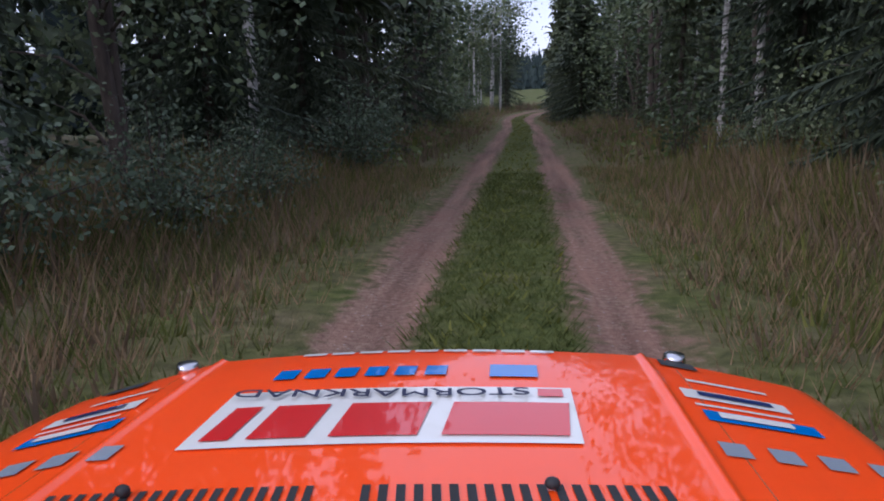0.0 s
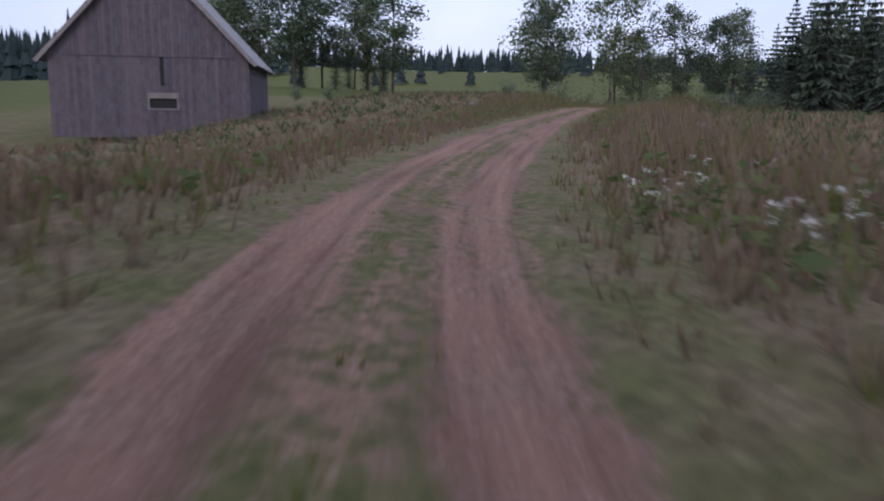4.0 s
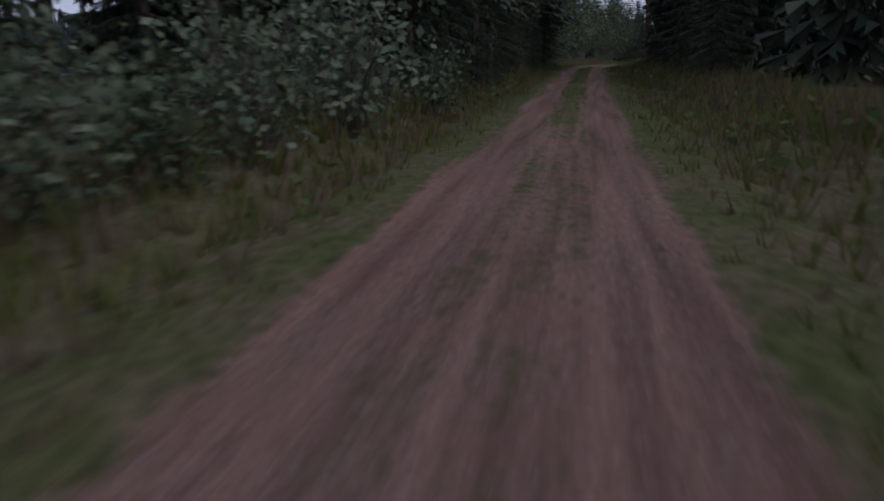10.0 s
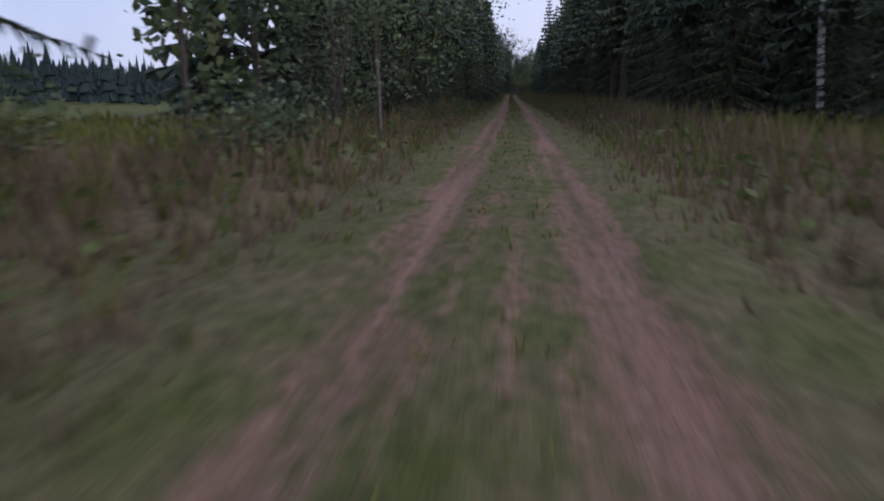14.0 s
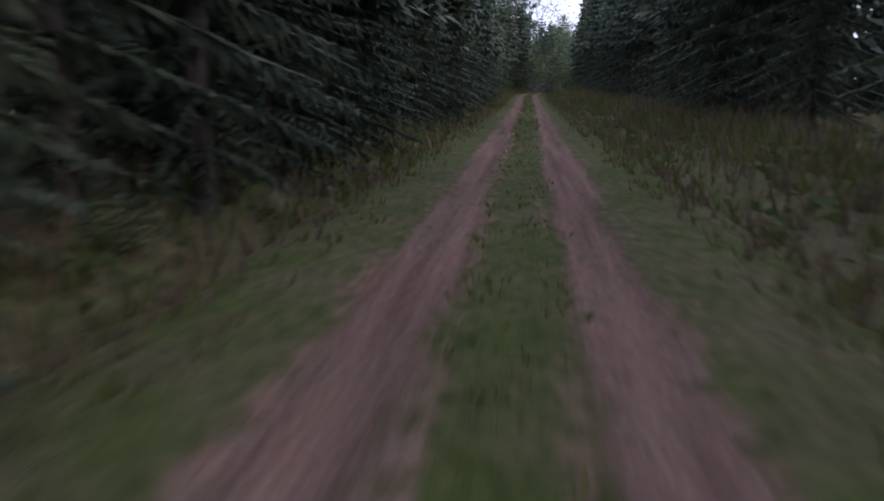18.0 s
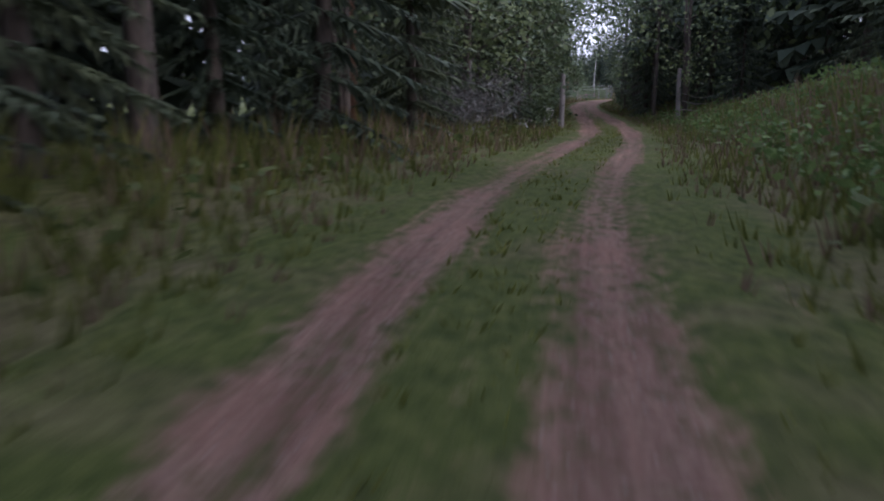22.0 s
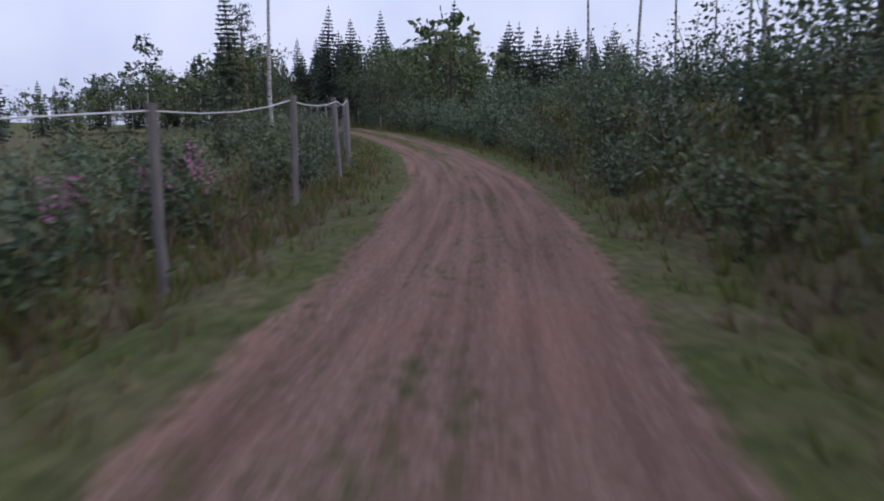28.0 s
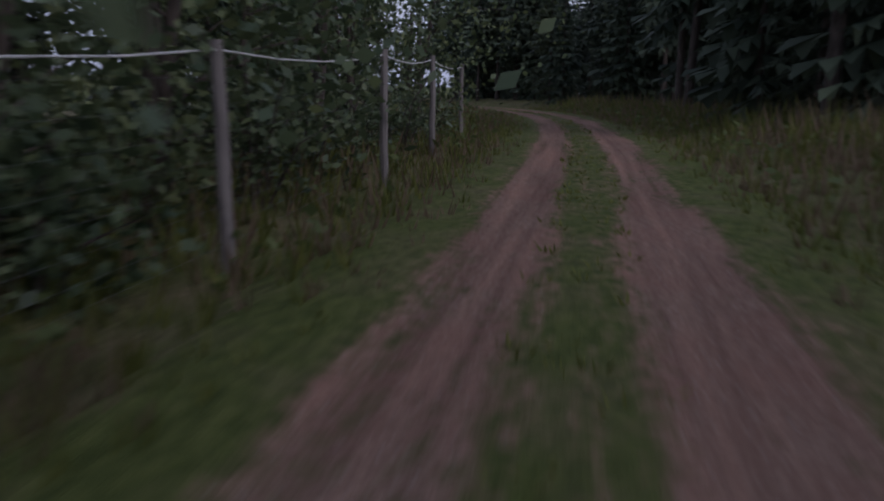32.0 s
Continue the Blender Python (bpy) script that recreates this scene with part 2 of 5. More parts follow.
M_GRASS = leafy("grass_blades", (0.075, 0.092, 0.022), (0.165, 0.175, 0.05), 0.7, 0.4)
M_STRAW = leafy("dry_grass_blades", (0.15, 0.104, 0.066), (0.29, 0.21, 0.14), 0.8, 0.4)
M_HERB = leafy("meadow_herbs", (0.062, 0.09, 0.034), (0.135, 0.165, 0.068), 0.6, 0.4)
M_DEADTWIG = leafy("dry_twigs", (0.09, 0.085, 0.08), (0.22, 0.21, 0.20), 0.8, 0.0)
M_BARK = plain("dark_bark", (0.075, 0.058, 0.048), 0.95, 0, 14, 0.5, 0.8, (1, 1, 0.25))
M_PINEBARK = plain("red_pine_bark", (0.21, 0.105, 0.065), 0.95, 0, 9, 0.5, 0.8, (1, 1, 0.3))
M_OLDWOOD = plain("grey_weathered_wood", (0.20, 0.175, 0.165), 0.9, 0, 18, 0.35, 0.5, (1, 1, 0.12))
M_STONE = plain("lichen_stone", (0.17, 0.165, 0.16), 0.9, 0, 9, 0.35, 0.6)
M_WHITEFLOWER = plain("white_petals", (0.72, 0.70, 0.66), 0.7, 0, 30, 0.12, 0.1)
M_PINKFLOWER = plain("pink_petals", (0.42, 0.17, 0.30), 0.7, 0, 30, 0.25, 0.1)
M_WIRE = plain("galvanised_wire", (0.17, 0.17, 0.18), 0.6, 0.4, 20, 0.15, 0.1)
M_ROPE = plain("pale_rope", (0.62, 0.62, 0.62), 0.7, 0, 25, 0.15, 0.1)


def birch_bark():
    m, n, l, b = material("birch_bark", 0.75)
    a, c = noise_tex(n, l, 3.2, 6, "Object", (1, 1, 4.5)), noise_tex(n, l, 1.1, 3)
    col = ramp_of(n, l, a, [(0.36, (0.035, 0.03, 0.028)), (0.45, (0.38, 0.37, 0.355)), (0.8, (0.60, 0.585, 0.565))])
    l.new(mixed(n, l, ramp_of(n, l, c, [(0.45, (0, 0, 0)), (0.75, (1, 1, 1))]), col, mixed(n, l, 0.6, col, (0.16, 0.14, 0.13))), b.inputs["Base Color"])
    bumped(n, l, b, a, 0.5)
    return m


M_BIRCHBARK = birch_bark()


def boards():
    """Old red paint worn back to grey wood, each board its own."""
    m, n, l, b = material("worn_red_boards", 0.9)
    info = n.new("ShaderNodeObjectInfo")
    tc, add, mp = n.new("ShaderNodeTexCoord"), n.new("ShaderNodeVectorMath"), n.new("ShaderNodeMapping")
    push = arith(n, l, "MULTIPLY", info.outputs["Random"], 60.0)
    l.new(tc.outputs["Object"], add.inputs[0])
    l.new(push, add.inputs[1])
    mp.inputs["Scale"].default_value = (6, 6, 0.5)
    l.new(add.outputs[0], mp.inputs[0])
    fine, broad = n.new("ShaderNodeTexNoise"), n.new("ShaderNodeTexNoise")
    fine.inputs["Scale"].default_value, fine.inputs["Detail"].default_value = 7.0, 6.0
    broad.inputs["Scale"].default_value, broad.inputs["Detail"].default_value = 1.6, 4.0
    l.new(mp.outputs[0], fine.inputs["Vector"])
    l.new(add.outputs[0], broad.inputs["Vector"])
    a, c = fine.outputs["Fac"], broad.outputs["Fac"]
    worn = ramp_of(n, l, a, [(0.3, (0.058, 0.044, 0.050)), (0.6, (0.105, 0.084, 0.096)), (0.85, (0.165, 0.148, 0.165))])
    tone = ramp_of(n, l, info.outputs["Random"], [(0.0, (0.72, 0.72, 0.76)), (0.6, (1, 1, 1)), (1, (1.2, 1.12, 1.1))])
    col = mixed(n, l, 1.0, worn, tone, "MULTIPLY")
    l.new(mixed(n, l, ramp_of(n, l, c, [(0.4, (0, 0, 0)), (0.75, (1, 1, 1))]), col, mixed(n, l, 0.5, col, (0.13, 0.122, 0.135))), b.inputs["Base Color"])
    bumped(n, l, b, a, 0.6)
    return m


M_BOARD = boards()

# ---------------------------------------------------------------- mesh helpers
def mesh_of(name, verts, faces, mat, smooth=False):
    me = bpy.data.meshes.new(name)
    me.from_pydata([tuple(v) for v in verts], [], [tuple(f) for f in faces])
    me.materials.append(mat)
    if smooth:
        me.shade_smooth()
    return me


def mesh_np(name, verts, tris, mat):
    """A mesh of triangles straight from arrays."""
    verts, tris = np.asarray(verts, np.float32), np.asarray(tris, np.int32)
    me = bpy.data.meshes.new(name)
    me.vertices.add(len(verts))
    me.vertices.foreach_set("co", verts.ravel())
    me.loops.add(tris.size)
    me.loops.foreach_set("vertex_index", tris.ravel())
    me.polygons.add(len(tris))
    me.polygons.foreach_set("loop_start", np.arange(0, tris.size, 3, dtype=np.int32))
    me.update(calc_edges=True)
    me.validate()
    me.materials.append(mat)
    return me


def thing(name, label, category, at=None, group="", kind=""):
    ob = new(name)
    ob.empty_display_size = 0.1
    if at is not None:
        ob.matrix_basis = at
    return tagged(ob, label, category, group, kind)


def part_of(name, me, parent, label=""):
    ob = new(name, me)
    ob.parent = parent
    return tagged(ob, label)


def box_bm(sx, sy, sz, at=(0, 0, 0), bevel=0.0):
    bm = bmesh.new()
    bmesh.ops.create_cube(bm, size=1, matrix=Matrix.Translation(at) @ Matrix.Diagonal((sx, sy, sz, 1)))
    if bevel:
        bmesh.ops.bevel(bm, geom=bm.edges[:], offset=bevel, segments=2, affect="EDGES")
    return bm


def part(name, bm, mat, parent, label="", smooth=False):
    me = bpy.data.meshes.new(name)
    bm.to_mesh(me)
    bm.free()
    me.materials.append(mat)
    if smooth:
        me.shade_smooth()
    return part_of(name, me, parent, label)


# ---------------------------------------------------------------- the ground
# s, half width of one wheel track, bare earth on the crown, half width of the bare road, dry grass
TRACK = [(-70, .26, 0.0, 0.0, .55), (46, .27, 0.0, 0.0, .65), (58, .36, .2, 0.0, .7), (75, .38, .38, 1.1, .8), (100, .42, .48, 1.3, .9), (125, .45, .36, 1.4, .65),
         (140, .5, .45, 1.4, .55), (152, .5, 1., 1.5, .45), (170, .5, 1., 1.35, .6), (185, .45, .8, 1.1, .65), (200, .42, .5, 1.0, .4), (212, .42, .25, 1.0, .35), (235, .42, .15, 1.0, .4), (250, .38, .38, 1.4, .45),
         (275, .31, .30, 1.0, .7), (300, .30, .24, 1.0, .65), (345, .33, .15, 1.0, .5), (420, .34, .12, 1.0, .5), (455, .34, .14, .9, .3), (478, .32, .14, .9, .3), (492, .34, .12, .9, .4),
         (515, .44, .4, 1.05, .35), (560, .5, .8, 1.3, .6), (575, .5, .75, 1.15, .5), (592, .48, .65, 1.25, .35), (606, .38, .3, 1.15, .3), (640, .40, .22, 1.05, .3), (700, .42, .3, 1.0, .4)]
# s, depth of the ditch, height of the land beyond it at the left and at the right
BANK = [(-70, .12, .15, .2), (40, .12, .1, .2), (62, .05, .2, .0), (84, .03, -.2, .2), (98, .03, -1.0, .2), (112, .03, -.9, .3), (122, .05, -.2, .3), (135, .05, .7, -.3), (150, .0, 1.1, -.6), (160, .0, .2, -.5), (168, .0, -.1, .0), (174, .05, 0, .3),
        (185, .15, .0, .4), (205, .25, .2, .2), (240, .2, .2, .0), (258, .1, .0, -.1), (263, .1, .0, -.8), (267, .1, .0, -.8), (272, .1, .0, -.1), (285, .15, .1, .1), (330, .25, .3, .3), (440, .25, .2, .2), (465, .1, .5, .9),
        (478, .05, .4, 1.7), (490, .05, .3, 1.7), (505, .15, .2, .7), (540, .12, .1, .4), (562, .1, .2, .5), (580, .15, .0, 1.5), (610, .15, -.1, 1.4), (650, .15, .1, .5), (700, .1, .2, .4)]


def rut_at(s):
    """How far the wheel tracks lie from the middle."""
    return np.interp(s, (285, 320, 460, 480), (0.74, 0.64, 0.64, 0.72))


def col(rows, c, s):
    return np.interp(s, [r[0] for r in rows], [r[c] for r in rows])


def cross(s, u):
    """Height of the land over the line of the road, u metres beside its middle."""
    a = np.abs(u)
    rut = -0.05 * np.exp(-((a - rut_at(s)) / 0.3) ** 2)
    ditch = -col(BANK, 1, s) * np.exp(-((a - 2.6) / 0.55) ** 2)
    bank = np.where(u < 0, col(BANK, 2, s), col(BANK, 3, s))
    k = np.clip((a - 2.8) / 4.0, 0, 1)
    lump = 0.06 * np.sin(s * 0.9 + u * 1.7) * np.sin(s * 0.37 - u * 0.8) * np.clip((a - 1.3) / 2, 0, 1)
    mound = 1.3 * np.exp(-((s - 162) / 6.0) ** 2 - ((u - 3.7) / 1.4) ** 2)
    q = np.clip((-u - 2.0) / 1.5, 0, 1)
    slump = -np.interp(s, (564, 572, 582, 592, 615, 632, 655, 666), (0, 0.6, 0.55, 0.2, 0.25, 0.4, 0.4, 0.1)) * q * q * (3 - 2 * q)
    return rut + ditch + bank * k * k * (3 - 2 * k) + lump + mound + slump


def spot(s, u, h=0.0):
    """A place in the world: s along the road, u beside its middle, h over the land."""
    x, y, z, a = road(s)
    v = u + np.interp(s, SS, LANES)
    return Vector((x + v * math.cos(a), y + v * math.sin(a), z + float(cross(s, u)) + h))


def far_hill(x, y):
    """The land away from the road: gentle, with a wooded ridge to the north."""
    d = np.clip((y - 205 + 0.10 * x) / 330.0, 0, 1)
    ridge = 21 * d * d * (3 - 2 * d)
    return ridge + 4.0 * np.exp(-((y - 200) / 32.0) ** 2 - ((x - 50) / 90.0) ** 2) + 1.0 * np.sin(x * 0.021 + 1.0) * np.cos(y * 0.027)


COARSE = np.arange(0, len(SS), 40)


def land(x, y):
    """Height of the land anywhere, and how far the road is."""
    d2 = (XS[COARSE] - x) ** 2 + (YS[COARSE] - y) ** 2
    i = COARSE[int(d2.argmin())]
    lo, hi = max(0, i - 45), min(len(SS), i + 46)
    d2 = (XS[lo:hi] - x) ** 2 + (YS[lo:hi] - y) ** 2
    i = lo + int(d2.argmin())
    dist = math.sqrt(d2.min())
    u = (x - XS[i]) * math.cos(HEAD[i]) + (y - YS[i]) * math.sin(HEAD[i]) - LANES[i]
    dip = 1.35 * math.exp(-((x - 5) / 16) ** 2 - ((y - 126) / 15) ** 2) * min(1.0, max(0.0, (dist - 10) / 8))
    near = ZS[i] - dip + float(cross(SS[i], math.copysign(min(abs(u), 17.0), u)))
    k = min(1.0, max(0.0, (dist - 16) / 60))
    return near * (1 - 0.5 * k) + k * far_hill(x, y), dist


def build_ground():
    # the strip along the road
    cols = np.concatenate([[-18, -15, -12.5, -10.5, -9, -7.8, -6.8, -6, -5.3, -4.7, -4.2, -3.8, -3.4, -3.1, -2.8], np.arange(-2.55, 2.6, 0.17), [2.8, 3.1, 3.4, 3.8, 4.2, 4.7, 5.3, 6, 6.8, 7.8, 9, 10.5, 12.5, 15, 18]])
    rows_s = np.arange(-55.0, 745.0, 0.75)
    ns, nu = len(rows_s), len(cols)
    x, y, z, a = (v[:, None] for v in road(rows_s))
    S, U = np.meshgrid(rows_s, cols, indexing="ij")
    V = U + np.interp(S, SS, LANES)
    H = cross(S, U)
    rough = np.random.default_rng(3).normal(0, 1, H.shape) * np.where(np.abs(U) > 2.2, 0.035, 0.008)
    rough[:, [0, -1]] = -0.25
    pts = np.stack([x + V * np.cos(a), y + V * np.sin(a), z + H + rough], -1).reshape(-1, 3)
    i = (np.arange(ns - 1)[:, None] * nu + np.arange(nu - 1)).ravel()
    tris = np.concatenate([np.stack([i, i + 1, i + nu + 1], 1), np.stack([i, i + nu + 1, i + nu], 1)])
    me = mesh_np("road", pts, tris, M_EARTH)
    me.shade_smooth()
    au = np.abs(U)
    tw, crown, half, dry = (col(TRACK, c, S) for c in (1, 2, 3, 4))
    wob = 0.10 * np.sin(S * 0.83) * np.sin(S * 0.31 + 1.0) + 0.07 * np.sin(S * 2.1 + np.sign(U))
    track = np.clip((1.45 - np.abs(au - rut_at(S)) / (tw * (1 + wob))) / 0.9, 0, 1) * (0.88 + 0.14 * np.sin(S * 0.47 + np.sign(U))) * np.interp(S, [240, 262, 300, 320, 455, 470, 490, 500], [1, .72, .72, .95, .95, .75, .8, 1])
    full = np.clip((half - au) / 0.35 + 0.5, 0, 1) * np.where(au < 0.5, crown, np.maximum(crown, np.interp(S, [570, 590, 640, 670], [.24, .6, .6, .4])))
    bare = np.clip(np.maximum(track * np.clip((1.35 - au) / 0.1, 0, 1), full), 0, 1)
    bare = np.where(au > 2.6, np.minimum(bare, 0.1), bare)
    dryness = dry - 0.25 * (au < 2.2) - np.where(S < 60, 0.35, 0.08) * (au < 0.5)
    for nm, v in (("bare", bare), ("dry", dryness), ("along", S), ("across", U)):
        me.attributes.new(nm, "FLOAT", "POINT").data.foreach_set("value", v.astype(np.float32).ravel())
    tagged(new("road", me), "reddish dirt track with a grassy crown and grass verges", "road", kind="structure")
    # the land to the horizon
    gx = np.unique(np.concatenate([np.linspace(-2600, -200, 14), np.arange(-150, 760, 9.0), np.linspace(800, 3200, 14)]))
    gy = np.unique(np.concatenate([np.linspace(-2600, -200, 14), np.arange(-150, 420, 9.0), np.arange(420, 760, 30.0), np.linspace(800, 3200, 14)]))
    verts, dryv = [], []
    for yy in gy:
        for xx in gx:
            h, dist = land(xx, yy)
            verts.append((xx, yy, h - (2.6 if dist < 11.5 else (0.5 if dist < 26 else 0.0))))
            dryv.append(0.55 if dist < 40 else 0.05)
    nx = len(gx)
    i = (np.arange(len(gy) - 1)[:, None] * nx + np.arange(nx - 1)).ravel()
    tris = np.concatenate([np.stack([i, i + 1, i + nx + 1], 1), np.stack([i, i + nx + 1, i + nx], 1)])
    me = mesh_np("ground", verts, tris, M_EARTH)
    me.shade_smooth()
    me.attributes.new("bare", "FLOAT", "POINT")
    me.attributes.new("dry", "FLOAT", "POINT").data.foreach_set("value", np.array(dryv, np.float32))
    tagged(new("ground", me), "meadow and forest floor of grass and moss", "ground", kind="structure")


build_ground()

# ---------------------------------------------------------------- plants
def tube(verts, faces, pts, radii, sides=6):
    """Adds a tapering round limb through the points."""
    base = len(verts)
    for i, (p, r) in enumerate(zip(pts, radii)):
        a, b = pts[max(0, i - 1)], pts[min(len(pts) - 1, i + 1)]
        d = (Vector(b) - Vector(a)).normalized()
        e1 = d.orthogonal().normalized()
        e2 = d.cross(e1)
        for k in range(sides):
            w = 2 * math.pi * k / sides
            verts.append(Vector(p) + (e1 * math.cos(w) + e2 * math.sin(w)) * r)
    for i in range(len(pts) - 1):
        for k in range(sides):
            a, b = base + i * sides + k, base + i * sides + (k + 1) % sides
            faces.append((a, b, b + sides, a + sides))


def quads_at(rng, centres, size, flat=0.0, droop=0.0, aspect=0.6):
    """Leaf blades (two triangles each) at the centres, turned at random."""
    n = len(centres)
    d = rng.normal(0, 1, (n, 3))
    d[:, 2] = d[:, 2] * (1 - flat) - droop
    d /= np.linalg.norm(d, axis=1)[:, None]
    e = np.cross(d, rng.normal(0, 1, (n, 3)))
    e /= np.linalg.norm(e, axis=1)[:, None]
    sz = size * rng.uniform(0.6, 1.4, (n, 1))
    c = np.asarray(centres)
    p = np.stack([c - d * sz, c + e * sz * aspect, c + d * sz, c - e * sz * aspect], 1).reshape(-1, 3)
    i = np.arange(n)[:, None] * 4
    return p, np.concatenate([i + [0, 1, 2], i + [0, 2, 3]])


def spruce_meshes(seed, height, radius, whorls, bare=0.06, thin=1.0, fine=True, dense=1):
    rng = np.random.default_rng(seed)
    v, f = [], []
    tube(v, f, [(0, 0, -0.3), (0, 0, 0.4), (0.03, 0.02, height * 0.5), (0, 0, height * 0.98)], [height * 0.017, height * 0.0135, height * 0.008, 0.015], 7)
    P, T, off = [], [], 0
    for w in range(whorls):
        k = w / (whorls - 1)
        z = height * (bare + (1 - bare) * k ** 0.92)
        r = radius * (1 - k) ** 0.8 * rng.uniform(0.82, 1.12) + 0.12
        if k < 0.12:
            r *= 0.75 + 2 * k
        nb = int((6.2 if k < 0.7 else 5) * thin)
        for b in range(nb):
            a = 2 * math.pi * (b + rng.uniform(-0.3, 0.3)) / nb + w * 2.4
            rb = r * rng.uniform(0.7, 1.1)
            drop = rb * (0.42 - 0.55 * k) + 0.05
            ns = (4 if rb > 1.2 else (3 if rb > 0.6 else 2)) if fine else (3 if rb > 1 else 2)
            ca, sa = math.cos(a), math.sin(a)
            if fine and z < 3.8:
                # the limb near the eye: slender drooping sprays on both sides, finer towards its tip
                nt = max(6, int(rb * (11 if dense == 1 else 12)))
                for j in range(nt):
                    for side in (-1, 0, 1):
                        q = (j + rng.uniform(0.0, 1.0)) / nt
                        x0, z0 = q * rb, z - drop * q ** 1.2 + 0.10 * rb * max(0.0, q - 0.75)
                        ln = (0.16 + 0.13 * rb) * (1.15 - 0.75 * q) * rng.uniform(0.6, 1.3)
                        bw = rng.uniform(0.032, 0.058) * (1.25 - 0.5 * q)
                        yaw = side * rng.uniform(0.55, 1.15)
                        dip = rng.uniform(0.15, 0.55) if side else rng.uniform(0.9, 1.35)
                        dx, dy, dz = math.cos(yaw) * math.cos(dip) * ln, math.sin(yaw) * math.cos(dip) * ln, -math.sin(dip) * ln
                        P += [(ca * (x0 - bw), sa * (x0 - bw), z0), (ca * (x0 + bw), sa * (x0 + bw), z0 - 0.01), (ca * (x0 + dx) - sa * dy, sa * (x0 + dx) + ca * dy, z0 + dz)]
                        T.append((off, off + 1, off + 2))
                        off += 3
                continue
            if fine:
                ns = 3 if rb > 1 else 2
            for j in range(ns):
                q0, q1 = j / ns, (j + 1) / ns + 0.05
                wide = (rb * (0.30 - 0.16 * q0) + 0.07) / (1.15 if fine else 1.3)
                z0, z1 = z - drop * q0 ** 1.2, z - drop * q1 ** 1.2 + (0.10 * rb if j == ns - 1 else 0)
                for side in (-1, 1):
                    for w0, w1 in ((0.0, 0.55), (0.5, 1.0)) if fine else ((0.0, 1.0),):
                        sag = rng.uniform(0.10, 0.36) * rb * 0.5 + 0.05
                        reach = wide * (rng.uniform(0.55, 1.45) if fine else rng.uniform(0.75, 1.25))
                        qa, qb = q0 + (q1 - q0) * w0, q0 + (q1 - q0) * w1
                        za, zb = z0 + (z1 - z0) * w0, z0 + (z1 - z0) * w1
                        tip = (qb + 0.04) * rb * rng.uniform(0.95, 1.08)
                        P += [(ca * qa * rb, sa * qa * rb, za + 0.03), (ca * qb * rb, sa * qb * rb, zb), (ca * tip - sa * reach * side, sa * tip + ca * reach * side, zb - sag)]
                        T.append((off, off + 1, off + 2))
                        off += 3
                # a hanging spray under the branch
                qm = (q0 + q1) / 2 * rb
                hang = rng.uniform(0.12, 0.32) * (0.4 + rb * 0.3) * (2.2 if fine else 3.0)
                P += [(ca * q0 * rb, sa * q0 * rb, z0), (ca * q1 * rb, sa * q1 * rb, z1), (ca * qm + rng.uniform(-.1, .1), sa * qm + rng.uniform(-.1, .1), (z0 + z1) / 2 - hang)]
                T.append((off, off + 1, off + 2))
                off += 3
    P += [(-0.06, 0, height * 0.95), (0.06, 0, height * 0.95), (0, 0, height * 1.03)]
    T.append((off, off + 1, off + 2))
    return mesh_of("trunk", v, f, M_BARK, True), (P, T)


